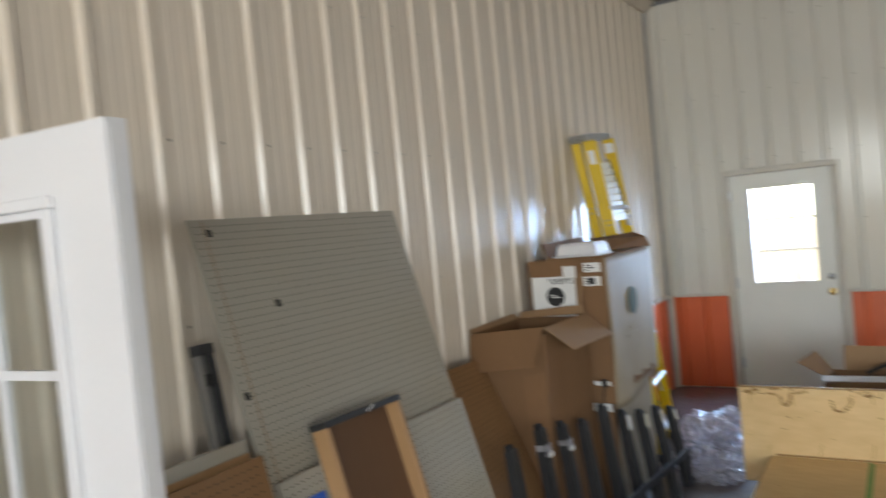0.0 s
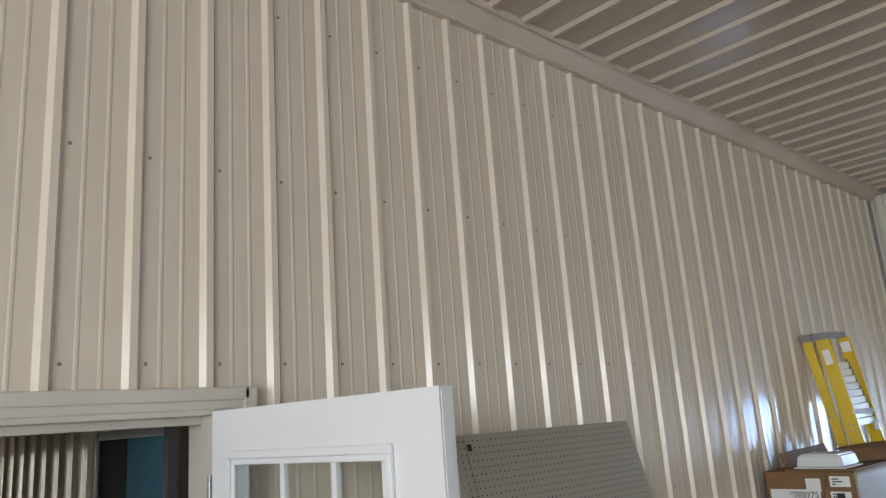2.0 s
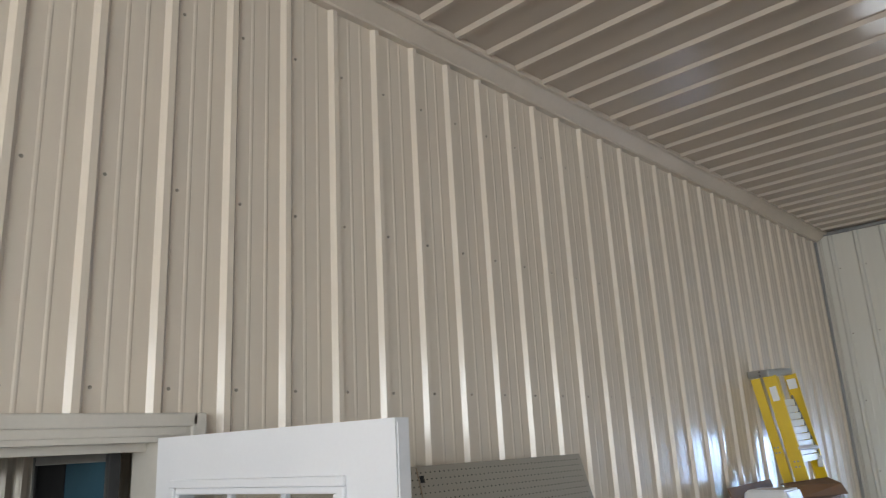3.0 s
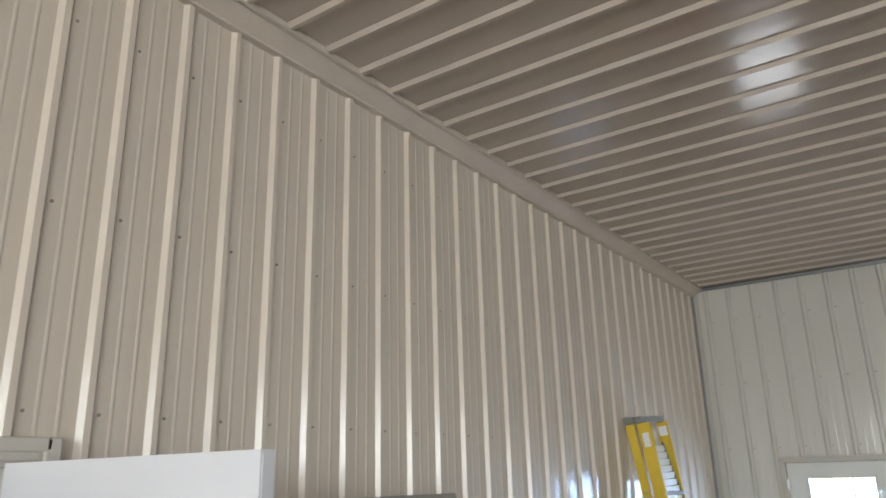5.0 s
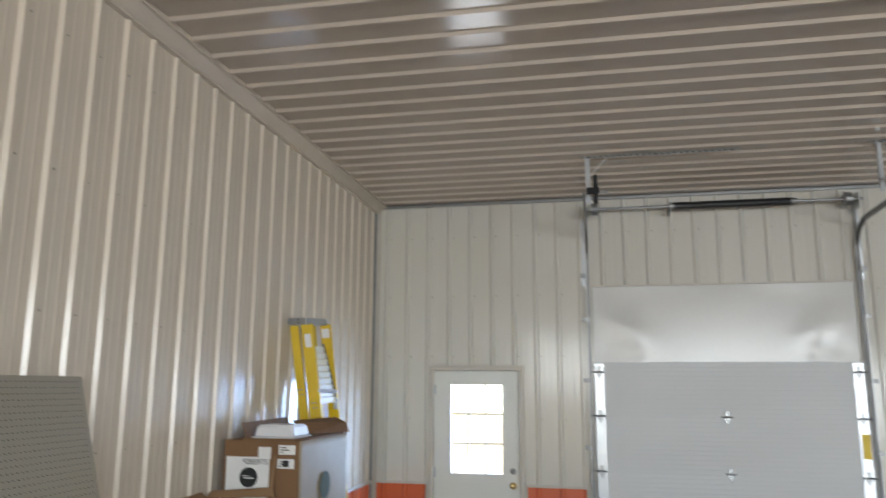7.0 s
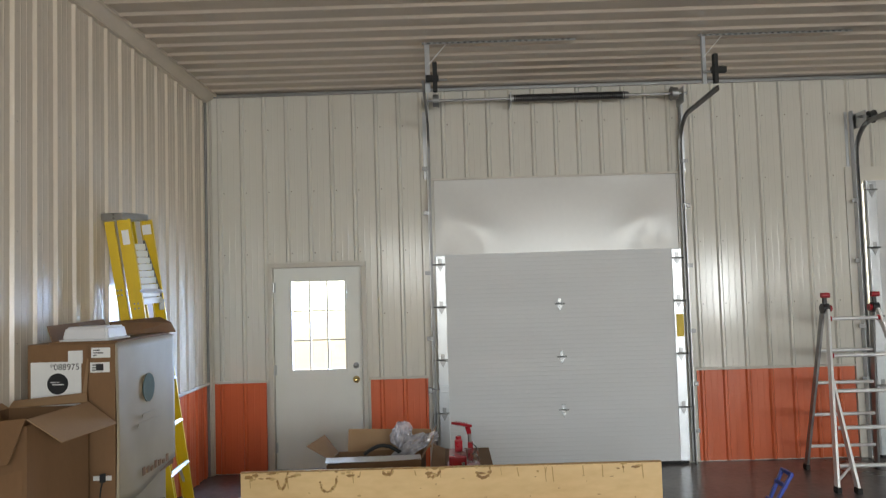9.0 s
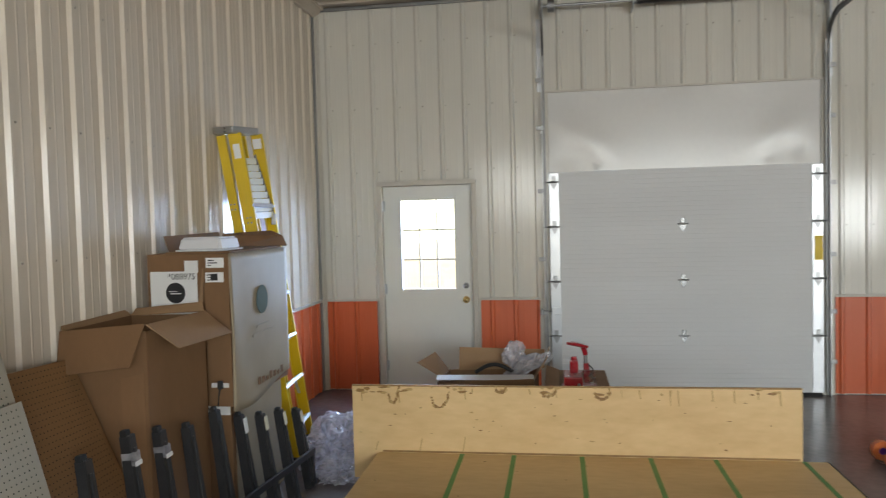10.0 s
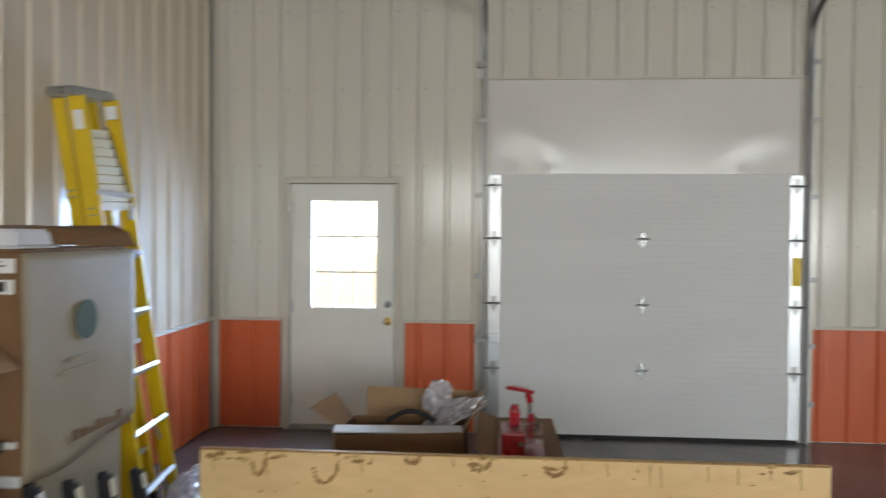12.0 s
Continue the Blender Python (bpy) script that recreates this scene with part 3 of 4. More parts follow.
def header_sheet():
    """Flat sheet over the door, buckled towards its lower corners."""
    bm = bmesh.new()
    nx, nz = 72, 28
    x0, x1, z0, z1 = 2.303, 4.752, 2.10, 2.895
    grid = []
    for j in range(nz + 1):
        row = []
        for i in range(nx + 1):
            x, z = x0 + (x1 - x0) * i / nx, z0 + (z1 - z0) * j / nz
            h = 0.0
            for cx, s in ((2.66, 1), (4.40, -1)):
                u, v = (x - cx) * s, z - 2.44
                along, across = 0.70 * u - 0.71 * v, 0.71 * u + 0.70 * v
                h += 0.013 * math.exp(-(along * along) / 0.055 - (across * across) / 0.018)
                h += 0.006 * math.exp(-((u - 0.10) ** 2) / 0.006 - ((z - 2.13) ** 2) / 0.004)
                h -= 0.004 * math.exp(-((u + 0.20) ** 2) / 0.010 - ((z - 2.26) ** 2) / 0.012)
            edge = min(1, 8 * (z1 - z) / (z1 - z0), 10 * (x - x0), 10 * (x1 - x))
            h = h * edge + 0.003 * math.sin(x * 4.1) * edge
            row.append(bm.verts.new((x, 8.0 - h, z)))
        grid.append(row)
    for j in range(nz):
        for i in range(nx):
            f = bm.faces.new((grid[j][i], grid[j][i + 1], grid[j + 1][i + 1], grid[j + 1][i]))
            f.smooth = True
    return bm


t = part("header_panel", header_sheet(), SHEET)
tagged(t, "shiny white sheet buckled above the overhead door", "panel", kind="structure")
t = part("trim", box(2.25, 4.80, 7.972, 7.998, 2.885, 2.905, 0.003), TRIM)
tagged(t, "thin white trim above the buckled sheet", "trim", kind="structure")

# ---- torsion shaft and track ends ----
ts = thing("torsion_shaft", pose(0, 7.80, 3.655), "steel torsion shaft with a black coil spring", "door spring")
part("shaft", rod((2.24, 0, 0), (4.84, 0, 0), 0.013), CHROME, ts)
coil = [(3.12 + 1.10 * i / 720, 0.034 * math.cos(i * math.tau / 12), 0.034 * math.sin(i * math.tau / 12)) for i in range(721)]
part("coil_spring", tube(coil, 0.007, 5), BLACK, ts, "black coil spring")
part("spring_core", rod((3.12, 0, 0), (4.22, 0, 0), 0.027), BLACK, ts)
for x in (3.11, 4.23):
    part("winding_cone", rod((x - 0.03, 0, 0), (x + 0.03, 0, 0), 0.04, 16, 0.03), DARKSTEEL, ts)
for x, s in ((2.32, 1), (4.74, -1)):
    part("cable_drum", add_rod(rod((x, 0, 0), (x + s * 0.05, 0, 0), 0.062, 24), (x + s * 0.05, 0, 0), (x + s * 0.06, 0, 0), 0.07, 24), DARKSTEEL, ts)
    part("bearing_plate", box(x - s * 0.05 - 0.003, x - s * 0.05 + 0.003, -0.06, 0.19, -0.10, 0.06, 0.002), GALV, ts)
part("centre_plate", box(3.085, 3.095, -0.05, 0.20, -0.07, 0.05, 0.002), GALV, ts)


ts2 = thing("torsion_shaft", pose(0, 7.78, 3.36), "steel shaft and drum over a second door", "door spring")
part("shaft", rod((6.50, 0, 0), (9.35, 0, 0), 0.013), CHROME, ts2)
part("cable_drum", add_rod(rod((6.60, 0, 0), (6.65, 0, 0), 0.055, 24), (6.65, 0, 0), (6.66, 0, 0), 0.065, 24), BLACK, ts2)
part("bearing_plate", box(6.545, 6.551, -0.06, 0.21, -0.09, 0.06, 0.002), GALV, ts2)
part("bearing_plate", box(9.33, 9.336, -0.06, 0.21, -0.09, 0.06, 0.002), GALV, ts2)


def track_end(x, s):
    """Black bumper and its punched-angle hanger below the ceiling."""
    g = thing("track_bumper", pose(x, 6.45, 3.50), "black bumper arm at the end of a door track", "door hardware", "track bumpers")
    part("arm", box(-0.018, 0.018, -0.04, 0.01, -0.12, 0.12, 0.006), RUBBER, g)
    part("block", box(-0.075 if s < 0 else -0.03, 0.03 if s < 0 else 0.09, -0.03, 0.02, -0.032, 0.018, 0.008), RUBBER, g)
    part("pin", rod((-s * 0.03, 0, -0.02), (-s * 0.10, 0, -0.02), 0.01), DARKSTEEL, g)
    h = thing("track_hanger", pose(x - 0.06, 6.52, 3.50), "punched galvanised angle hung from the ceiling", "hanger", "track hangers")
    part("drop_angle", add_box(box(-0.02, 0.02, 0, 0.003, -0.10, 0.315), -0.02, -0.017, -0.03, 0, -0.10, 0.315), GALV, h)
    rail = part("ceiling_angle", add_box(box(-0.04, 1.22, -0.02, 0.02, 0.306, 0.310), -0.04, 1.22, -0.02, -0.017, 0.291, 0.310), DARKSTEEL, h)
    for k in range(24):
        part("slot", box(k * 0.05, k * 0.05 + 0.025, -0.0225, -0.0205, 0.296, 0.303), HOLE, rail)
    part("brace", bar((0.0, 0.005, 0.12), (0.16, 0.005, 0.30), 0.025, 0.003, (0, 1, 0)), ALU, h)


track_end(2.36, -1)
track_end(4.62, 1)

# ---- white door standing open at the left doorway ----
f = thing("door_frame_1", pose(0, 0, 0), "white moulded casing round the left doorway", "door frame", kind="structure")
for b in ((-0.165, 0.012, 0.262, 0.31, 0, 2.05), (-0.165, 0.012, 1.235, 1.285, 0, 2.05), (-0.165, 0.013, 0.262, 1.285, 2.036, 2.075)):
    part("jamb", box(*b, 0.004), TRIM, f)
for b in ((0.004, 0.030, 0.19, 1.345, 2.078, 2.118), (0.002, 0.022, 0.215, 1.315, 2.052, 2.08), (0.004, 0.030, 1.325, 1.372, 0, 2.118), (0.002, 0.020, 1.282, 1.328, 0, 2.08), (0.004, 0.030, 0.17, 0.215, 0, 2.118), (0.002, 0.020, 0.212, 0.264, 0, 2.08)):
    part("casing", box(*b, 0.006), TRIM, f)
part("stop", box(-0.10, -0.07, 0.31, 1.235, 2.012, 2.037, 0.003), TRIM, f)

hinge_at, edge_at = Vector((0.040, 1.215, 0)), Vector((0.944, 1.292, 0))
ang = math.degrees(math.atan2(edge_at.y - hinge_at.y, edge_at.x - hinge_at.x))
d = thing("door_2", pose(hinge_at.x, hinge_at.y, 0.016, 0, 0, ang), "open white door with a nine-pane glass upper half", "door", kind="structure")
W, g0, g1, gz0, gz1 = 0.908, 0.105, 0.740, 0.985, 1.895
for b in ((0, g0, 0, 0.044, 0.012, 2.03), (g1, W, 0, 0.044, 0.012, 2.03), (g0, g1, 0, 0.044, 0.012, gz0), (g0, g1, 0, 0.044, gz1, 2.03)):
    part("leaf", box(*b), WHITE, d)
for i, (o, w, y0) in enumerate(((0.0, 0.022, -0.013), (0.022, 0.016, -0.007))):
    a0, a1, c0, c1 = g0 - 0.02 + o, g1 + 0.02 - o, gz0 - 0.02 + o, gz1 + 0.02 - o
    fr = part("glazing_bead", box(a0, a1, y0, 0.0, c1 - w, c1, 0.004), WHITE, d)
    for b in ((a0, a1, y0, 0, c0, c0 + w), (a0, a0 + w, y0, 0, c0 + w, c1 - w), (a1 - w, a1, y0, 0, c0 + w, c1 - w)):
        part("bead", box(*b, 0.004), WHITE, fr)
for b in ((g0 - 0.02, g1 + 0.02, 0.044, 0.055, gz1, gz1 + 0.02), (g0 - 0.02, g1 + 0.02, 0.044, 0.055, gz0 - 0.02, gz0), (g0 - 0.02, g0, 0.044, 0.055, gz0, gz1), (g1, g1 + 0.02, 0.044, 0.055, gz0, gz1)):
    part("bead", box(*b, 0.003), WHITE, d)
pw, ph = (g1 - g0) / 3, (gz1 - gz0) / 3
for i in (1, 2):
    part("muntin", box(g0 + i * pw - 0.009, g0 + i * pw + 0.009, 0.015, 0.029, gz0, gz1), WHITE, d)
    part("muntin", box(g0, g1, 0.016, 0.028, gz0 + i * ph - 0.009, gz0 + i * ph + 0.009), WHITE, d)
for i in range(3):
    for j in range(3):
        p = part("pane", box(g0 + i * pw + 0.009, g0 + (i + 1) * pw - 0.009, 0.020, 0.024, gz0 + j * ph + 0.009, gz0 + (j + 1) * ph - 0.009), GLASS, d)
        p.visible_shadow = False
part("edge_strip", box(W, W + 0.002, 0.006, 0.038, 0.02, 2.02), WHITE, d)
for z in (0.25, 1.0, 1.8):
    part("hinge", rod((-0.006, -0.004, z - 0.05), (-0.006, -0.004, z + 0.05), 0.007), DARKSTEEL, d)

d = thing("door_3", pose(-0.17, 1.205, 0, 0, 0, 177), "open dark glass door in an aluminium frame", "door", kind="structure")
part("pane", box(0.03, 0.42, 0.012, 0.022, 0.05, 1.99), DARKGLASS, d)
# Sheet added for the dark void at the leaf's far half.
part("void_panel", box(0.42, 0.72, 0.008, 0.026, 0.05, 1.99), VOID, d, "black sheet standing in for unlit depth")
for b in ((0, 0.03, 0, 0.035, 0.012, 2.02), (0.72, 0.75, 0, 0.035, 0.012, 2.02), (0.03, 0.72, 0, 0.035, 0.012, 0.05), (0.03, 0.72, 0, 0.035, 1.99, 2.02)):
    part("leaf_frame", box(*b, 0.003), BLACK if b[0] != 0.03 else DARKSTEEL, d)

# ---- pegboards and timber leaning on the left wall ----
def pegboard(name, w, l, mat, m, label, holes=True, step=0.0254):
    b = thing(name, m, label, "pegboard", "leaning pegboards")
    part("board", box(0, 0.006, 0, w, 0, l, 0.0015), mat, b)
    if holes:
        bm = bmesh.new()
        ny, nz = int(w / step) - 1, min(int(l / step) - 1, 44)
        verts, faces = [], []
        hexa = [(0.0034 * math.cos(k * math.tau / 6), 0.0034 * math.sin(k * math.tau / 6)) for k in range(6)]
        for i in range(ny):
            for j in range(nz):
                o = len(verts)
                cy, cz = (i + 1) * step, l - (j + 1) * step
                verts += [(0.0064, cy + a, cz + c) for a, c in hexa]
                faces.append(tuple(range(o, o + 6)))
        me = bpy.data.meshes.new("hole_pattern")
        me.from_pydata(verts, [], faces)
        me.materials.append(HOLE)
        ob = new("hole_pattern", me)
        ob.parent = b
        ob["kind"] = "stuff"
    return b


lean = math.degrees(math.atan(0.285))
p = pegboard("pegboard", 1.155, 1.985, PEG_GREY, pose(0.605, 2.150, 0.004, 0, -lean, 0), "large grey painted pegboard leaning against the ribbed wall")
for y, z in ((0.075, 1.935), (0.285, 1.66), (0.03, 1.38)):
    part("screw_hole", box(0.0062, 0.0085, y - 0.011, y + 0.011, z - 0.013, z + 0.013, 0.001), HOLE, p)
part("edge_line", box(0.0062, 0.0068, 0.056, 0.059, 0.05, 1.98), PEG_BROWN, p)
pegboard("pegboard", 1.13, 1.10, PEG_WHITE, pose(0.640, 2.165, 0.004, 0, -lean, 0), "shorter off-white pegboard leaning before a taller one")
pegboard("pegboard", 0.62, 1.20, PEG_BROWN, pose(0.62, 1.50, 0.004, 0, -lean + 2, 0), "brown hardboard pegboard leaning low on the wall")
t = thing("timber_board", pose(0.56, 1.55, 0.004, 0, -lean + 1.0, 0), "raw pine board leaning behind brown pegboard", "board")
part("board", box(-0.03, 0.0, 0, 0.60, 0, 1.24, 0.003), WOOD, t)
part("edge_band", box(-0.028, 0.004, 0.0, 0.60, 1.20, 1.245, 0.003), PEG_GREY, t)
t = thing("steel_channel", pose(0.40, 2.035, 0.004, -1.5, -lean + 5.0, 0), "narrow dark steel channel leaning beside a pegboard", "channel")
part("web", box(0, 0.006, 0, 0.055, 0, 1.52), DARKSTEEL, t)
for y in (0.0, 0.051):
    part("flange", box(0, 0.04, y, y + 0.004, 0, 1.52), BLACK if y else DARKSTEEL, t)
part("end_cap", box(-0.002, 0.044, -0.003, 0.058, 1.50, 1.535, 0.003), BLACK, t)
part("clip", box(0.006, 0.03, 0.012, 0.045, 1.40, 1.44, 0.004), BLACK, t)
t = thing("wooden_tray", pose(0.665, 2.34, 0.004, -1.0, -lean - 0.5, 0), "shallow pine tray with a black end leaning on pegboard", "tray")
L = 1.235
part("bottom", box(0, 0.008, 0.02, 0.40, 0.0, L - 0.02), DARKWOOD, t)
for y in (0.0, 0.40):
    part("side", box(0, 0.065, y, y + 0.022, 0.0, L - 0.02, 0.003), WOOD, t)
part("end_board", box(-0.002, 0.07, -0.004, 0.426, L - 0.022, L, 0.003), BLACK, t)
part("staple", bar((0.071, 0.22, L - 0.018), (0.072, 0.26, L - 0.002), 0.004, 0.004), PAPER, t)
t = part("blue_tape", box(0.0, 0.004, 0.0, 0.07, 0, 0.05, 0.001), TAPEBLUE)
t.matrix_world = pose(0.385, 2.27, 0.94, 0, -lean, 0)
tagged(t, "strip of blue masking tape on the pegboard", "tape")
pb = pegboard("pegboard", 0.62, 1.24, PEG_BROWN, pose(0.66, 3.30, 0.004, -3.0, -24.5, 6), "brown hardboard pegboard leaning against a tall carton", step=0.0254)

# ---- cartons ----
def panel(bm, a, b, c, d_, t=0.005):
    """A card panel through four corners, t thick."""
    pts = [Vector(p) for p in (a, b, c, d_)]
    n = (pts[1] - pts[0]).cross(pts[3] - pts[0]).normalized() * t / 2
    v = [bm.verts.new(p + n) for p in pts] + [bm.verts.new(p - n) for p in pts]
    for f in ((0, 1, 2, 3), (7, 6, 5, 4), (0, 4, 5, 1), (1, 5, 6, 2), (2, 6, 7, 3), (3, 7, 4, 0)):
        bm.faces.new([v[i] for i in f])
    return bm


c = thing("open_carton", pose(0, 0, 0), "tall brown cardboard carton with its top flaps open", "box")
X0, X1, Y0, Y1, Z = 0.035, 0.462, 3.965, 4.545, 1.225
for nm, q in (("front", ((X0, Y0, 0.002), (X1, Y0, 0.002), (X1, Y0, Z), (X0, Y0, Z))), ("side", ((X1, Y0, 0.002), (X1, Y1, 0.002), (X1, Y1, Z), (X1, Y0, Z))),
              ("back", ((X0, Y1, 0.002), (X1, Y1, 0.002), (X1, Y1, Z), (X0, Y1, Z))), ("side", ((X0, Y0, 0.002), (X0, Y1, 0.002), (X0, Y1, Z), (X0, Y0, Z)))):
    part(nm, panel(bmesh.new(), *q), CARD, c)
part("flap", panel(bmesh.new(), (X0 - 0.01, Y0, Z), (X1, Y0 - 0.004, Z + 0.035), (X1 - 0.02, Y0 - 0.11, 1.075), (X0 + 0.04, Y0 - 0.115, 1.035)), CARD, c)
part("flap", panel(bmesh.new(), (X1 + 0.002, Y0, Z + 0.03), (X1 + 0.002, Y1, Z + 0.022), (0.61, Y1 + 0.02, 1.125), (0.595, Y0 + 0.06, 1.135)), CARD_IN, c)
part("flap", panel(bmesh.new(), (X0, Y1, Z), (X1, Y1, Z + 0.02), (X1 - 0.03, Y1 + 0.045, Z + 0.065), (X0, Y1 + 0.05, Z + 0.03)), CARD_IN, c)
part("flap", panel(bmesh.new(), (X0, Y0, Z), (X0, Y1, Z), (0.01, Y1 - 0.02, Z + 0.03), (0.01, Y0 + 0.03, Z + 0.02)), CARD_IN, c)
part("inner_fold", panel(bmesh.new(), (X1 - 0.13, Y0 - 0.006, 0.1), (X1 - 0.012, Y0 - 0.006, 0.1), (X1 - 0.012, Y0 - 0.006, 1.03), (X1 - 0.13, Y0 - 0.006, 1.0), 0.003), CARD, c)

c = thing("lower_carton", pose(0, 0, 0), "brown carton at the bottom of a stack", "box", "stacked cartons")
part("body", box(0.07, 0.535, 4.68, 5.43, 0.002, 0.700, 0.006), CARD, c)
part("cover_sheet", box(0.536, 0.541, 4.72, 5.42, 0.01, 0.69, 0.002), PALE, c, "pale film-covered card")
part("tape", box(0.10, 0.53, 4.676, 4.679, 0.64, 0.69), PAPER, c)

c = thing("upper_carton", pose(0, 0, 0), "brown carton with a pale film-wrapped face on a stack", "box", "stacked cartons")
part("body", box(0.43, 0.575, 4.62, 5.47, 0.702, 1.552, 0.005), CARD, c)


def wrap_face():
    """Loose film-wrapped card: gently bellied, its lower edge wavy."""
    bm = bmesh.new()
    g = []
    for j in range(19):
        row = []
        for i in range(25):
            u, v = i / 24, j / 18
            y = 4.62 + 0.866 * u
            z = 0.712 - 0.03 * math.sin(u * 5) * (1 - v) - 0.035 * (1 - u) * (1 - v) + 0.84 * v
            x = 0.578 + 0.010 * math.sin(u * 7 + v * 3) * (1 - v) + 0.012 * math.sin(v * 9 + u * 2) * (0.4 - abs(u - 0.5)) - 0.015 * u
            row.append(bm.verts.new((max(x, 0.5765 - 0.015 * u * 0), y, z)))
        g.append(row)
    for j in range(18):
        for i in range(24):
            f = bm.faces.new((g[j][i], g[j][i + 1], g[j + 1][i + 1], g[j + 1][i]))
            f.smooth = True
    ext = bmesh.ops.extrude_face_region(bm, geom=bm.faces[:])
    for v in [e for e in ext["geom"] if isinstance(e, bmesh.types.BMVert)]:
        v.co.x += 0.004
    return bm


fc = part("film_face", wrap_face(), PALE, c, "pale card face under creased clear film")
part("round_print", disc(0.085, pose(0.588, 5.045, 1.255) @ FACE_X, 36, 0.004, 1.0), TEAL, fc, "dark teal round print")
for y0, y1, z in ((4.94, 5.14, 1.10), (4.88, 5.22, 1.055)):
    part("print_line", box(0.590, 0.5935, y0, y1, z - 0.008, z + 0.008), PALE, fc)
for k in range(7):
    part("print_mark", box(0.593, 0.597, 4.93 + k * 0.06, 4.965 + k * 0.06, 0.755, 0.80 - 0.01 * (k % 3)), CARD, fc)
for x0, x1, z0, z1 in ((0.448, 0.552, 1.475, 1.53), (0.442, 0.548, 1.395, 1.45)):
    lb = part("label", box(x0, x1, 4.615, 4.618, z0, z1), PAPER, c, "white shipping label")
    for k in range(3):
        part("print_line", box(x0 + 0.012, x0 + 0.03 + 0.018 * ((k * 2) % 3), 4.6135, 4.6145, z0 + 0.010 + k * 0.014, z0 + 0.016 + k * 0.014), INK, lb)
part("code_block", box(0.475, 0.515, 4.6125, 4.6145, 1.405, 1.442), INK, lb)
part("tape", box(0.455, 0.555, 4.615, 4.618, 0.81, 0.835), PAPER, c)

c = thing("labelled_carton", pose(0, 0, 0), "brown carton with a large white printed label", "box", "stacked cartons")
part("body", box(0.075, 0.422, 4.655, 5.40, 0.702, 1.552, 0.005), CARD, c)
lb = part("label", box(0.095, 0.375, 4.650, 4.653, 1.215, 1.455), PAPER, c, "white label with a black disc")
part("disc", disc(0.058, pose(0.245, 4.649, 1.335) @ FACE_Y, 36, 0.002), INK, lb)
part("emblem", box(0.215, 0.280, 4.6465, 4.6475, 1.328, 1.334), PAPER, lb)
part("emblem", box(0.205, 0.255, 4.6465, 4.6475, 1.342, 1.346), PAPER, lb)
part("print_line", box(0.175, 0.315, 4.6485, 4.6495, 1.232, 1.242), INK, lb)
writing("*088975", 0.048, pose(0.285, 4.6488, 1.425, 90, 0, 0), INK, lb)
part("sticker", box(0.305, 0.385, 4.645, 4.649, 1.445, 1.515, 0, None), PAPER, c)
part("torn_strip", panel(bmesh.new(), (0.375, 4.640, 1.20), (0.400, 4.640, 1.20), (0.427, 4.642, 1.47), (0.412, 4.642, 1.47), 0.003), CARD_IN, c)

c = thing("carton_tray", pose(0, 0, 1.5525), "torn cardboard tray holding a white tub on the cartons", "tray")
part("base", box(0.20, 0.58, 4.64, 5.40, 0, 0.012, 0.003), CARD, c)
part("side", panel(bmesh.new(), (0.20, 4.68, 0.01), (0.20, 5.36, 0.01), (0.17, 5.36, 0.11), (0.17, 4.68, 0.10)), CARD, c)
part("torn_flap", panel(bmesh.new(), (0.44, 4.86, 0.095), (0.585, 5.42, 0.075), (0.60, 5.46, 0.012), (0.50, 4.90, 0.03), 0.006), CARD, c)
part("torn_flap", panel(bmesh.new(), (0.36, 5.02, 0.10), (0.44, 4.86, 0.096), (0.585, 5.42, 0.076), (0.50, 5.45, 0.11), 0.006), CARD, c)
bm = bmesh.new()
bmesh.ops.create_cone(bm, cap_ends=True, segments=4, radius1=0.185, radius2=0.165, depth=0.075, matrix=pose(0.385, 4.80, 0.0525, 0, 0, 45))
bmesh.ops.bevel(bm, geom=bm.edges[:], offset=0.012, segments=3, affect="EDGES")
tub = part("white_tub", bm, WHITE)
tub.matrix_world = pose(0, 0, 1.5525)
tub2 = part("rim", box(0.25, 0.53, 4.655, 4.93, 0.0125, 0.022, 0.004), WHITE, tub)
tagged(tub, "shallow white plastic tub on the cardboard tray", "tub")

# ---- yellow stepladder leaning folded ----
lad = thing("step_ladder", pose(0.42, 5.95, 0), "folded yellow fibreglass stepladder leaning on the wall", "ladder")
o = Vector((0.42, 5.95, 0))
LT, LB, RT, RB = Vector((0.152, 5.70, 2.345)) - o, Vector((0.490, 5.743, 0.0)) - o, Vector((0.214, 5.95, 2.36)) - o, Vector((0.410, 6.31, 0.0)) - o


def channel(a, b, w, dpt, inward):
    """Fibreglass C rail: web and two flanges."""
    bm = bmesh.new()
    side = (b - a).normalized().cross(Vector(inward)).normalized()
    add_bar(bm, a, b, w, 0.005, side)
    for s in (-1, 1):
        off = side * (w / 2 - 0.0025) * s + Vector(inward) * dpt / 2
        add_bar(bm, a + off, b + off, 0.005, dpt, side)
    return bm


wdir = (RB - LB).normalized()
ndir = Vector((0.93, 0.25, 0.1)).normalized()
part("front_rail", channel(LB, LT, 0.088, 0.030, wdir), YELLOW, lad)
part("front_rail", channel(RB, RT, 0.082, 0.026, -wdir), YELLOW, lad)
back = Vector((-0.112, 0.025, -0.01))
part("rear_rail", channel(LB + back + Vector((0, 0.03, 0.06)), LT + back, 0.062, 0.026, wdir), YELLOW, lad)
part("rear_rail", channel(RB + back + Vector((0, -0.07, 0.06)), RT + back + Vector((0, -0.04, 0)), 0.062, 0.026, -wdir), YELLOW, lad)
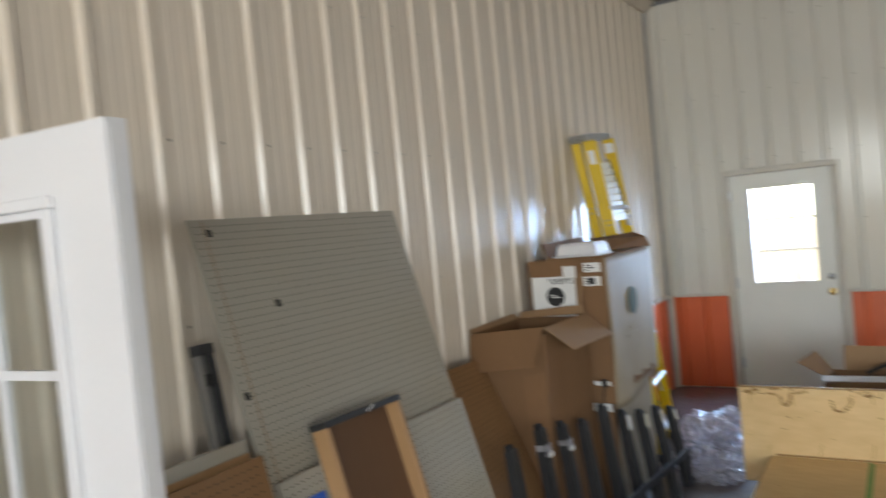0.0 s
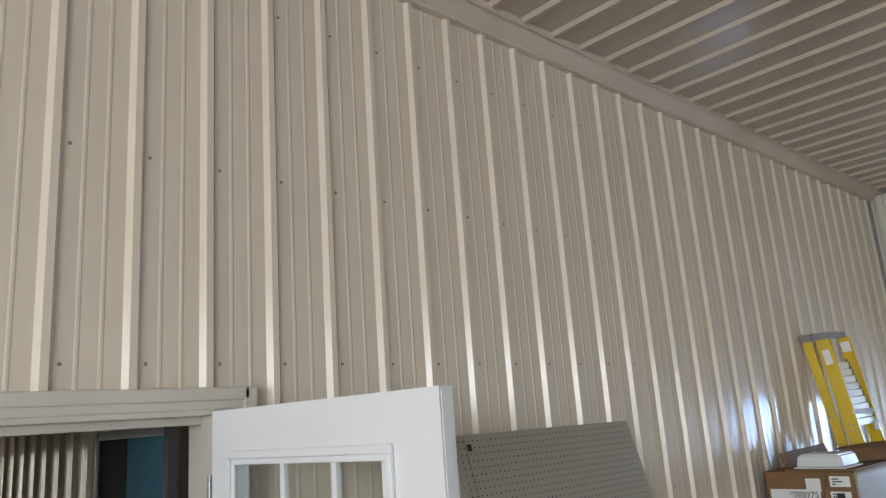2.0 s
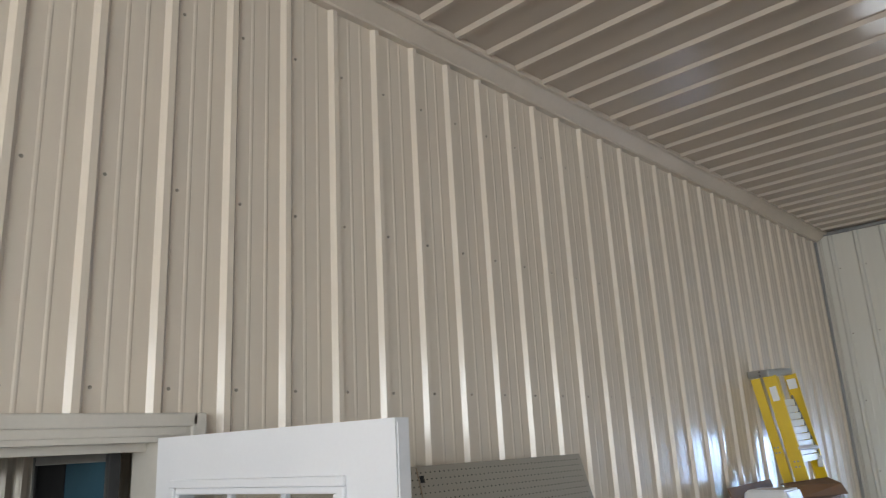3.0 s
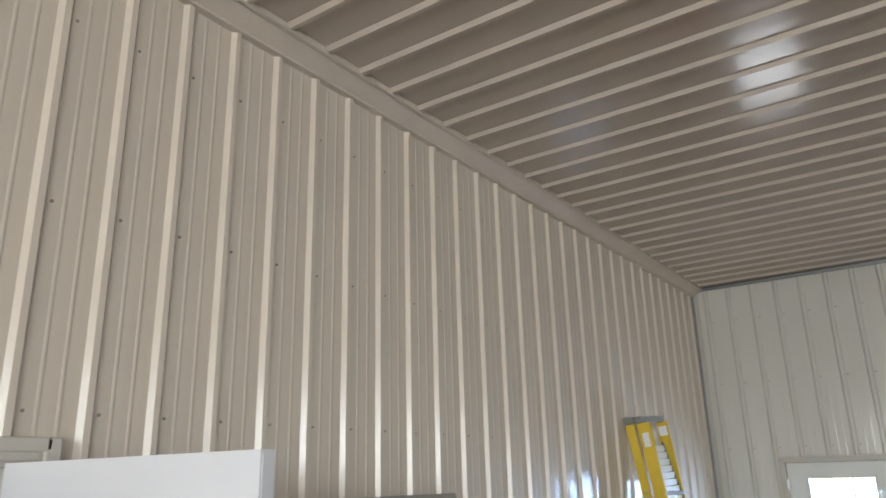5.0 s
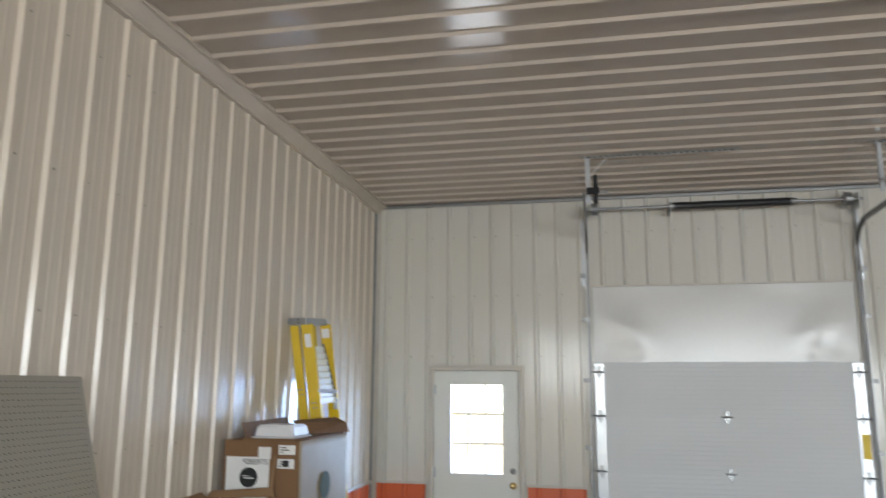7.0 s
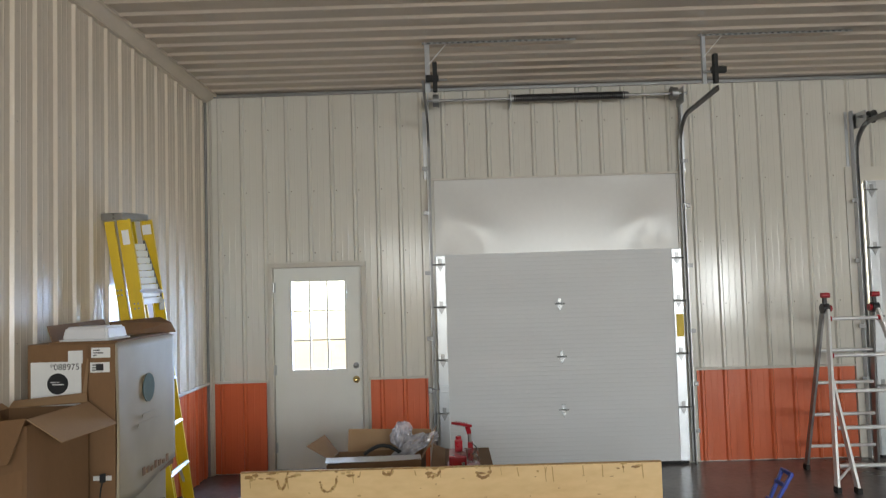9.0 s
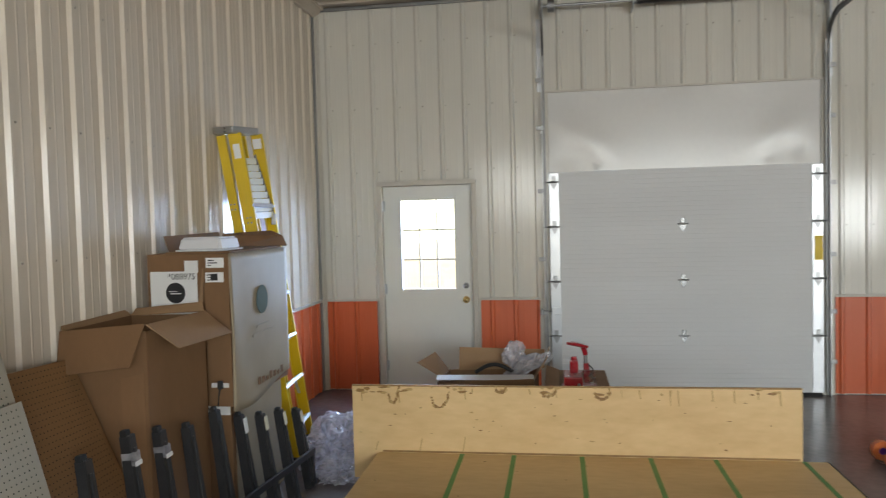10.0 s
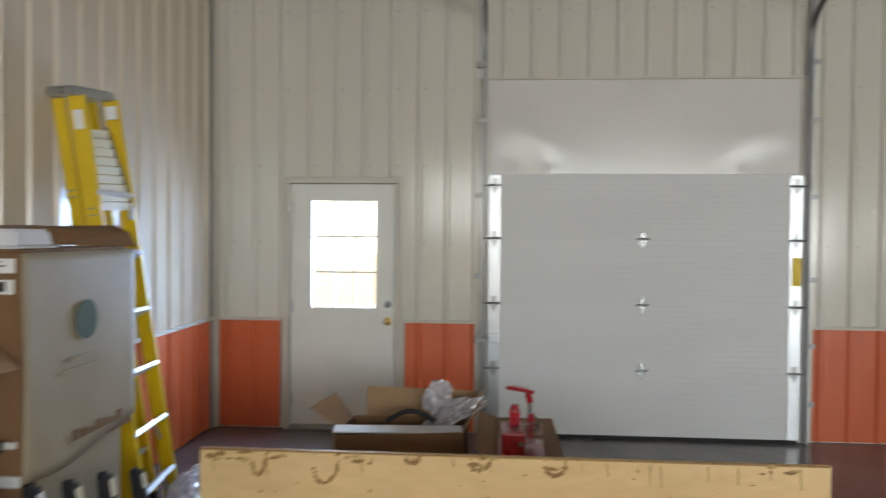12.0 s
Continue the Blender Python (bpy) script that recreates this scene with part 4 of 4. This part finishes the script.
for P in (LB + Vector((0, 0.03, 0)), RB + Vector((0, -0.07, 0))):
    part("foot", box(P.x - 0.147, P.x - 0.077, P.y, P.y + 0.05, 0.0, 0.075, 0.008), RUBBER, lad)
for k in range(3):
    z = 0.35 + 0.45 * k
    a, b = LB.lerp(LT, z / 2.35) + back, RB.lerp(RT, z / 2.36) + back
    part("rear_brace", bar(a + wdir * 0.03, b - wdir * 0.05, 0.03, 0.02, (0, 0, 1), 0.003), ALU, lad)
for k in range(6):
    z = 0.20 + 0.325 * k
    fl, fr = z / 2.35, z / 2.37
    a, b = LB.lerp(LT, fl), RB.lerp(RT, fr)
    st = part("step", bar(a + wdir * 0.006, b - wdir * 0.006, 0.026, 0.10, (-0.55, -0.12, 0.83), 0.004), STEP, lad, "pale ribbed aluminium step")
    part("tread_line", bar(a + Vector((-0.008, 0, 0.0125)) + wdir * 0.01, b + Vector((-0.008, 0, 0.0125)) - wdir * 0.01, 0.003, 0.04, (-0.55, -0.12, 0.83)), GALV, st)
    if k < 2:
        part("brace", bar(a + Vector((0, 0, -0.01)) + wdir * 0.12, a + Vector((0, 0, -0.13)), 0.02, 0.004, ndir), ALU, lad)
        part("brace", bar(b + Vector((0, 0, -0.01)) - wdir * 0.12, b + Vector((0, 0, -0.13)), 0.02, 0.004, ndir), ALU, lad)
top = part("top_cap", bar(LT + Vector((-0.065, -0.035, 0.02)), RT + Vector((-0.065, 0.01, 0.02)), 0.05, 0.17, (0, 0, 1), 0.008), GALV, lad, "dull metal top cap")
for dx in (-0.05, -0.005):
    for dz in (0.008, 0.032):
        part("rivet", rod(LT + Vector((dx, -0.034, dz)), LT + Vector((dx, -0.043, dz)), 0.008, 8), CHROME, top)
# pale slatted shelf folded between the rails, with its steel hinge arm
for k in range(9):
    f = 0.752 + 0.0205 * k
    reach = 0.95 - 0.048 * k
    a, b = LB.lerp(LT, f), RB.lerp(RT, f)
    part("shelf_slat", bar(a.lerp(b, 0.10) + ndir * 0.028, a.lerp(b, reach) + ndir * 0.028, 0.044, 0.012, (0, 0, 1), 0.002), CREAM, lad)
fa, fb = LB.lerp(LT, 0.745), RB.lerp(RT, 0.745)
ga, gb = LB.lerp(LT, 0.935), RB.lerp(RT, 0.935)
part("shelf_arm", bar(fa.lerp(fb, 0.98) + ndir * 0.03, ga.lerp(gb, 0.54) + ndir * 0.03, 0.02, 0.014, wdir), DARKSTEEL, lad)
part("shelf_clip", bar(fa.lerp(fb, 0.93) + ndir * 0.03 - Vector((0, 0, 0.06)), fa.lerp(fb, 0.93) + ndir * 0.03 + Vector((0, 0, 0.02)), 0.035, 0.03, ndir, 0.005), DARKSTEEL, lad)
for P in (LB, RB):
    part("foot", box(P.x - 0.05, P.x + 0.05, P.y - 0.028, P.y + 0.028, 0.0, 0.05, 0.008), RUBBER, lad)
outer = -wdir
part("sticker", bar(LB.lerp(LT, 0.925) + outer * 0.0045, LB.lerp(LT, 0.968) + outer * 0.0045, 0.046, 0.003, ndir), PAPER, lad)
part("sticker", bar(RB.lerp(RT, 0.955) - wdir * 0.036, RB.lerp(RT, 0.985) - wdir * 0.036, 0.06, 0.003, ndir), PAPER, lad)
for f in (0.733, 0.748):
    for dx in (-0.012, 0.012):
        q = LB.lerp(LT, f) + ndir * dx
        part("rivet", rod(q, q + outer * 0.009, 0.006, 8), CHROME, lad)
        q = LB.lerp(LT, f + 0.045) + back + ndir * dx
        part("rivet", rod(q, q + outer * 0.009, 0.006, 8), CHROME, lad)

# ---- row of black steel posts ----
tops = [(0.52, 3.69, 0.82), (0.527, 3.93, 0.77), (0.545, 4.16, 0.725), (0.56, 4.42, 0.735), (0.585, 4.66, 0.645), (0.632, 4.84, 0.605), (0.672, 5.03, 0.58), (0.675, 5.31, 0.51), (0.50, 3.42, 0.80)]
for i, tp in enumerate(tops):
    foot = Vector((tp[0] + 0.085, tp[1] + 0.01, 0.006))
    tv = Vector(tp)
    tagd = ("torn clear tape", "torn clear tape", "", "", "a white paper tag", "a cream paper tag", "a cream paper tag", "a cream paper tag", "")[i]
    g = thing("steel_post", pose(*foot), "black steel post" + (f" with {tagd}" if tagd else "") + ", leaning against cartons", "post", "black steel posts")
    up = tv - foot
    axis = Vector((0, 1, 0))
    nrm = up.normalized().cross(axis).normalized()
    if nrm.x < 0:
        nrm = -nrm
    bm = bmesh.new()
    w0, w1 = 0.105, 0.05
    v = []
    for p, w in ((Vector((0, 0, 0)), w0), (up, w1)):
        for sx, sy in ((-1, -1), (1, -1), (1, 1), (-1, 1)):
            v.append(bm.verts.new(p + axis * sx * w / 2 + nrm * sy * 0.024))
    for fi in ((0, 1, 2, 3), (7, 6, 5, 4), (0, 4, 5, 1), (1, 5, 6, 2), (2, 6, 7, 3), (3, 7, 4, 0)):
        bm.faces.new([v[k] for k in fi])
    bmesh.ops.bevel(bm, geom=bm.edges[:], offset=0.003, segments=2, affect="EDGES")
    body = part("body", bm, BLACK, g)
    part("rib", bar(up * 0.06 + nrm * 0.026, up * 0.93 + nrm * 0.026, 0.018, 0.012, axis, 0.003), BLACK, g)
    part("end_plug", bar(up * 0.995 - axis * 0.012, up * 1.03 - axis * 0.012, 0.036, 0.03, axis, 0.004), RUBBER, g)
    if i in (0, 1):
        part("tape", bar(up * 0.84 + nrm * 0.004, up * 0.91 + nrm * 0.004, 0.057, 0.057, axis, 0.004), MILKY, g)
        part("tape_end", bar(up * 0.835 + nrm * 0.037, up * 0.86 + nrm * 0.037, 0.05, 0.003, axis), PAPER, g)
    if i in (4, 5, 6, 7):
        part("tag", bar(up * 0.84 + nrm * 0.034, up * 0.97 + nrm * 0.034, 0.042, 0.003, axis), PAPER if i == 4 else CREAM, g)
r = thing("cross_rail", pose(0.86, 4.6, 0.0), "black steel rail lying across the leaning posts", "rail")
part("rail", bar((-0.225, -0.95, 0.25), (-0.085, 0.76, 0.23), 0.04, 0.02, (0, 0, 1), 0.003), BLACK, r)
for yy in (-0.93, 0.74):
    part("leg", bar((-0.15 + 0.082 * yy, yy, 0.005), (-0.15 + 0.082 * yy, yy, 0.24), 0.03, 0.02, (0, 1, 0), 0.003), BLACK, r)
cab = tube([(0.545, 4.50, 0.735), (0.55, 4.50, 0.79), (0.553, 4.515, 0.83)], 0.004)
cabt = part("cable_plug", add_box(cab, 0.542, 0.566, 4.502, 4.528, 0.825, 0.87, 0.004), RUBBER)
tagged(cabt, "small black cable plug hanging by the cartons", "plug")

# ---- plywood table ----
t = thing("plywood_table", pose(0, 0, 0), "low plywood table with green tape and a stained back board", "table")
part("tabletop", box(1.375, 3.68, 3.46, 4.688, 0.425, 0.445, 0.003), PLY, t)
part("edge_band", box(3.682, 3.69, 3.46, 4.688, 0.40, 0.447, 0.002), BLACK, t)
bb = part("back_board", box(1.235, 3.565, 4.692, 4.712, 0.30, 0.815, 0.004), PLY, t, "upright plywood strip with glue stains")
rnd = random.Random(4)
def blot(x, z, w, h, seed):
    """A ragged dried stain, one millimetre proud of the board."""
    bm = bmesh.new()
    n = 14
    rim = [(x + w * math.cos(k * math.tau / n) * (0.55 + 0.75 * abs(noise.noise((seed, k * 0.9, 0)))), z + h * math.sin(k * math.tau / n) * (0.55 + 0.75 * abs(noise.noise((k * 0.9, seed, 3))))) for k in range(n)]
    ends = [[bm.verts.new((a, y, min(b, 0.813))) for a, b in rim] for y in (4.6895 - (seed * 7.13) % 0.002, 4.6915)]
    bm.faces.new(ends[0]), bm.faces.new(ends[1])
    for k in range(n):
        bm.faces.new((ends[0][k], ends[0][(k + 1) % n], ends[1][(k + 1) % n], ends[1][k]))
    return bm


for x0, w, n in ((1.27, 0.16, 9), (1.50, 0.06, 3), (1.80, 0.10, 5), (2.02, 0.05, 2), (2.28, 0.08, 4), (2.55, 0.07, 4), (2.86, 0.03, 1), (3.32, 0.13, 7)):
    for k in range(n):
        x, z = x0 + rnd.random() * w, 0.770 + rnd.random() * 0.04
        part("stain", blot(x, z, 0.010 + rnd.random() * 0.024, 0.004 + rnd.random() * 0.010, x * 9 + k), STAIN if k % 3 else RUN, bb)
# curved runs of glue, broken along their length
for x0, w, dz in ((1.44, 0.055, 0.085), (1.68, 0.09, 0.11), (2.27, 0.07, 0.045), (2.545, 0.075, 0.055), (2.03, 0.05, 0.025)):
    for k in range(22):
        f = k / 21
        x = x0 + w * (0.5 - 0.5 * math.cos(math.pi * f)) + rnd.uniform(-0.004, 0.004)
        z = 0.806 - dz * math.sin(math.pi * f ** 0.75) ** 0.6 + rnd.uniform(-0.003, 0.003)
        part("stain", blot(x, z, 0.006 + 0.007 * rnd.random(), 0.006 + 0.007 * rnd.random(), x * 31 + k), STAIN if (k * 7) % 4 else RUN, bb)
for k in range(34):
    x, z = 1.27 + rnd.random() * 2.2, 0.47 + rnd.random() * 0.29
    part("stain", blot(x, z, 0.003 + rnd.random() * 0.012, 0.002 + rnd.random() * 0.004, k * 3.3), STAIN if k % 2 else RUN, bb)
for x, h in ((1.605, 0.07), (1.84, 0.08), (1.36, 0.05)):
    part("stain", bar((x, 4.691, 0.455), (x + 0.015, 4.691, 0.455 + h), 0.005, 0.002, (1, 0, 0)), RUN, bb)
for x in (1.838, 2.115, 2.47, 2.818, 3.14, 3.567):
    part("tape_strip", box(x - 0.012, x + 0.012, 3.462, 4.684, 0.4452, 0.4462), GREEN, t)
for k in range(14):
    x, y = 1.45 + rnd.random() * 2.1, 3.6 + rnd.random() * 1.0
    part("stain", box(x, x + 0.004 + rnd.random() * 0.012, y, y + 0.004 + rnd.random() * 0.01, 0.4452, 0.4460), STAIN, t)
for x in (1.42, 3.60):
    for y in (3.52, 4.62):
        part("leg", box(x, x + 0.07, y - 0.035, y + 0.035, 0.002, 0.425, 0.004), WOOD, t)
part("rail", box(1.49, 3.60, 4.60, 4.64, 0.33, 0.424, 0.003), WOOD, t)
part("rail", box(1.49, 3.60, 3.50, 3.54, 0.33, 0.424, 0.003), WOOD, t)

part("crack", bar((1.40, 4.6905, 0.452), (3.55, 4.6905, 0.452), 0.010, 0.002, (0, 0, 1)), STAIN, bb)
part("edge_wear", bar((1.24, 4.6912, 0.812), (3.56, 4.6912, 0.812), 0.008, 0.002, (0, 0, 1)), STAIN, bb)
for k in range(16):
    x = 1.26 + rnd.random() * 2.25
    part("run", bar((x, 4.6908, 0.80), (x + rnd.uniform(-0.01, 0.01), 4.6908, 0.80 - rnd.uniform(0.02, 0.09)), 0.003 + rnd.random() * 0.004, 0.002, (1, 0, 0)), RUN, bb)

# ---- cartons behind the table ----
c = thing("parts_carton", pose(0, 0, 0), "open cardboard carton with packing film behind the table", "box")
F = [(1.575, 5.52), (2.195, 5.64), (2.215, 6.02), (1.595, 5.93)]
for k, nm in enumerate(("front", "side", "back", "side")):
    a, b = F[k], F[(k + 1) % 4]
    part(nm, panel(bmesh.new(), (*a, 0.003), (*b, 0.003), (*b, 0.645), (*a, 0.645)), CARD, c)
part("flap", panel(bmesh.new(), (1.565, 5.52, 0.660), (2.20, 5.64, 0.640), (2.19, 5.72, 0.655), (1.56, 5.60, 0.675)), WHITE, c, "flap with a white inside")
part("flap", panel(bmesh.new(), (1.66, 5.935, 0.64), (2.26, 6.02, 0.64), (2.26, 6.04, 0.77), (1.665, 5.96, 0.80)), CARD_IN, c)
part("flap", panel(bmesh.new(), (1.59, 5.60, 0.66), (1.60, 5.86, 0.66), (1.50, 5.90, 0.775), (1.42, 5.64, 0.75)), CARD_IN, c)
part("flap", panel(bmesh.new(), (2.20, 5.66, 0.645), (2.215, 6.0, 0.645), (2.30, 6.0, 0.80), (2.28, 5.68, 0.77)), CARD_IN, c)
hose = part("hose", tube([(1.80 + 0.26 * k / 14, 5.74, 0.665 + 0.055 * math.sin(math.pi * k / 14)) for k in range(15)], 0.013), RUBBER)
tagged(hose, "black rubber hose lying in the carton", "hose")


def crumpled(size, seed, m, crease=0.35, n=4, squash=0.6):
    """Crumpled clear film: a lumpy sheet with sharp folds."""
    bm = bmesh.new()
    bmesh.ops.create_icosphere(bm, subdivisions=n, radius=1.0)
    for v in bm.verts:
        p = v.co.normalized()
        q = p * 2.1 + Vector((seed, seed * 0.7, 0))
        k = 1 + 0.35 * noise.noise(q) - crease * abs(noise.noise(q * 2.3)) - crease * 0.6 * abs(noise.noise(q * 5.1))
        v.co = Vector((p.x * size[0], p.y * size[1], max(-0.35, p.z) * size[2])) * k
    bm.transform(m)
    return bm


b = part("plastic_bag", crumpled((0.19, 0.10, 0.075), 3.1, pose(2.15, 5.80, 0.69, 0, -28, 0), 0.26), CLOUDY)
tagged(b, "crumpled clear plastic bag in the carton", "plastic bag")
b2 = part("plastic_bag", crumpled((0.085, 0.07, 0.13), 8.4, pose(2.05, 5.86, 0.74, 0, 15, 0), 0.2), CLOUDY)
tagged(b2, "clear plastic bag standing out of the carton", "plastic bag")
b3 = part("plastic_film", crumpled((0.27, 0.50, 0.24), 5.7, pose(0.80, 5.95, 0.075), 0.24, 5), MILKY)
tagged(b3, "heap of crumpled clear plastic film on the floor", "plastic film")
b4 = part("plastic_film", crumpled((0.20, 0.20, 0.10), 1.7, pose(0.90, 5.52, 0.035), 0.6, 4), MILKY)
tagged(b4, "small crumpled film scrap on the concrete", "plastic film")
b5 = part("plastic_film", crumpled((0.16, 0.10, 0.09), 2.9, pose(1.30, 5.55, 0.60), 0.5, 4), MILKY)
b5.location = (0, 0, -0.57)
tagged(b5, "crumpled film scrap beside the carton", "plastic film")

c = thing("tool_carton", pose(0, 0, 0), "printed carton under a red tool behind the table", "box")
part("body", box(2.36, 2.685, 5.33, 6.16, 0.003, 0.598, 0.006), CARD, c)
part("print_panel", box(2.686, 2.689, 5.40, 6.10, 0.35, 0.56), PAPER, c)
part("print_block", box(2.6895, 2.691, 5.55, 5.75, 0.42, 0.52), INK, c)
part("flap", panel(bmesh.new(), (2.36, 5.34, 0.60), (2.36, 6.15, 0.60), (2.27, 6.12, 0.64), (2.27, 5.38, 0.64)), CARD_IN, c)
r = thing("red_jack", pose(2.455, 5.52, 0.600) @ Matrix.Diagonal((0.88, 0.80, 0.86, 1)), "red enamel hydraulic jack with a foot pedal", "jack")
part("tank", box(-0.075, 0.055, -0.14, 0.16, 0.004, 0.125, 0.01), RED, r)
part("base_plate", box(-0.09, 0.16, -0.16, 0.20, 0.0, 0.012, 0.003), RED, r)
part("pump_body", box(-0.03, 0.03, 0.02, 0.10, 0.125, 0.215, 0.008), RED, r)
part("cap", rod((0, 0.06, 0.215), (0, 0.06, 0.24), 0.022, 16), RED, r)
part("piston", rod((0.085, 0.08, 0.06), (0.085, 0.08, 0.26), 0.014, 14), CHROME, r)
part("arm", bar((0.09, 0.08, 0.04), (0.09, 0.08, 0.19), 0.04, 0.04, (1, 0, 0), 0.006), RED, r)
part("lever", bar((0.085, 0.08, 0.26), (0.07, 0.06, 0.315), 0.035, 0.05, (1, 0, 0), 0.006), RED, r)
pd = part("pedal", bar((0.075, 0.07, 0.315), (-0.02, -0.05, 0.355), 0.02, 0.08, (0, 0, 1), 0.004), RED, r)
for k in range(5):
    q = Vector((0.075, 0.07, 0.327)).lerp(Vector((-0.02, -0.05, 0.367)), (k + 0.5) / 5)
    part("grip_bar", bar(q + Vector((0, -0.035, 0)), q + Vector((0, 0.035, 0)), 0.006, 0.012), RED, pd)
part("hose", tube([(0.10 + 0.035 * math.sin(k * 0.35), 0.02, 0.10 + 0.02 * k * 0.5) for k in range(10)], 0.005), BLACK, r)
part("valve", rod((0.03, -0.16, 0.07), (0.03, -0.14, 0.07), 0.012), CHROME, r)
part("film_wrap", crumpled((0.10, 0.12, 0.09), 6.6, pose(0.06, 0.0, 0.08), 0.4, 3), FILM, r)

# ---- aluminium articulated ladder ----
a = thing("articulated_ladder", pose(6.06, 7.30, 0), "open aluminium articulated ladder with red locks", "ladder")
for s, xt in ((-1, 0.225), (1, 0.225)):
    topf, topr = Vector((s * xt, -0.03, 1.50)), Vector((s * xt, 0.05, 1.50))
    part("outer_rail", bar(Vector((s * 0.45, -0.48, 0.03)), topf, 0.06, 0.022, (0, 1, 0), 0.004), ALU, a)
    part("inner_rail", bar(Vector((s * 0.30, -0.52, 0.03)), Vector((s * 0.31, -0.21, 0.90)), 0.06, 0.022, (0, 1, 0), 0.004), ALU, a)
    part("rear_rail", bar(Vector((s * 0.33, 0.30, 0.03)), topr, 0.06, 0.022, (0, 1, 0), 0.004), DARKSTEEL, a)
    for q in ((s * 0.45, -0.48), (s * 0.30, -0.52), (s * 0.33, 0.30)):
        part("rubber_foot", box(q[0] - 0.02, q[0] + 0.02, q[1] - 0.035, q[1] + 0.035, 0, 0.05, 0.006), RUBBER, a)
    hg = part("hinge_joint", rod((s * xt - 0.03, 0.01, 1.51), (s * xt + 0.03, 0.01, 1.51), 0.045, 20), BLACK, a)
    part("lock_knob", rod((s * xt - s * 0.055, 0.01, 1.51), (s * xt - s * 0.03, 0.01, 1.51), 0.03, 16), RED, hg)
    part("post", bar(Vector((s * xt, 0.01, 1.54)), Vector((s * xt, 0.01, 1.64)), 0.035, 0.03, (0, 1, 0), 0.006), BLACK, hg)
    part("lock_knob", rod((s * xt - 0.035, -0.005, 1.63), (s * xt + 0.035, -0.005, 1.63), 0.024, 14), RED, hg)
for k, z in enumerate((0.20, 0.50, 0.80, 1.10, 1.42)):
    f = z / 1.5
    y = -0.46 + 0.43 * f
    w = 0.45 - 0.225 * f
    rg = part("rung", rod((-w, y, z), (w, y, z), 0.017, 14), ALU, a)
    for s in (-1, 1):
        part("red_collar", rod((s * (w - 0.03), y, z), (s * (w - 0.012), y, z), 0.024, 14), RED, rg)
    if k < 4:
        yr = 0.30 - 0.25 * f
        part("rung", rod((-0.33 + 0.105 * f, yr, z + 0.02), (0.33 - 0.105 * f, yr, z + 0.02), 0.016, 14), ALU, a)
part("brace", bar((-0.43, -0.47, 0.10), (-0.32, -0.45, 0.20), 0.02, 0.008), ALU, a)

# ---- toy mower ----
m_ = thing("toy_mower", pose(4.64, 6.02, 0), "small toy mower in blue, purple and orange plastic", "toy")
part("deck", box(-0.09, 0.13, -0.09, 0.09, 0.045, 0.115, 0.02), PURPLE, m_)
part("engine", box(-0.10, 0.02, -0.06, 0.06, 0.11, 0.165, 0.02), CYAN, m_)
for x in (-0.13, 0.12):
    for y in (-0.11, 0.11):
        wv = part("wheel", rod((x, y - 0.022, 0.066), (x, y + 0.022, 0.066), 0.066, 24), TOYORANGE, m_)
        part("hub", rod((x, y - 0.026, 0.066), (x, y + 0.026, 0.066), 0.024, 14), PURPLE, wv)
hd = part("handle", bar((0.02, -0.075, 0.10), (0.20, -0.075, 0.39), 0.03, 0.02, (0, 1, 0), 0.005), BLUE, m_)
part("bar", bar((0.06, 0.075, 0.10), (0.20, 0.075, 0.39), 0.03, 0.02, (0, 1, 0), 0.005), BLUE, hd)
for f in (0.30, 0.72, 1.0):
    q = Vector((0.03, 0, 0.10)).lerp(Vector((0.20, 0, 0.39)), f)
    part("bar", bar(q + Vector((0, -0.085, 0)), q + Vector((0, 0.085, 0)), 0.028, 0.022, (0, 0, 1), 0.005), BLUE, hd)

# ---- sheet screws beside the ribs ----
bm = bmesh.new()
bmesh.ops.create_cone(bm, cap_ends=True, segments=8, radius1=0.0065, radius2=0.0045, depth=0.005, matrix=FACE_X)
screw = part("screw", bm, SCREW, wall_left)
screw.location = (-0.006, first_l + 0.042, 2.818)
for z in (1.56, 2.19, 2.818, 3.455):
    for k in range(-4, 31):
        y = first_l + 0.042 + k * PITCH
        if (z == 2.818 and k == 0) or (z < 2.15 and 0.1 < y < 1.45) or y > 7.9:
            continue
        s = screw.copy()
        scene.collection.objects.link(s)
        s.location = (-0.006, y, z)
bm = bmesh.new()
bmesh.ops.create_cone(bm, cap_ends=True, segments=8, radius1=0.0045, radius2=0.0065, depth=0.005, matrix=FACE_Y)
back_screw = part("screw", bm, SCREW, wall_back)
back_screw.location = (first_b + 0.042, 8.002, 2.818)
for z in (1.56, 2.19, 2.818, 3.455):
    for k in range(-2, 26):
        x = first_b + 0.042 + k * PITCH
        if (z == 2.818 and k == 0) or x < 0.08 or x > 6.42 or (z < 2.15 and 0.5 < x < 1.7) or (z < 2.95 and 2.15 < x < 4.9):
            continue
        s = back_screw.copy()
        scene.collection.objects.link(s)
        s.location = (x, 8.002, z)
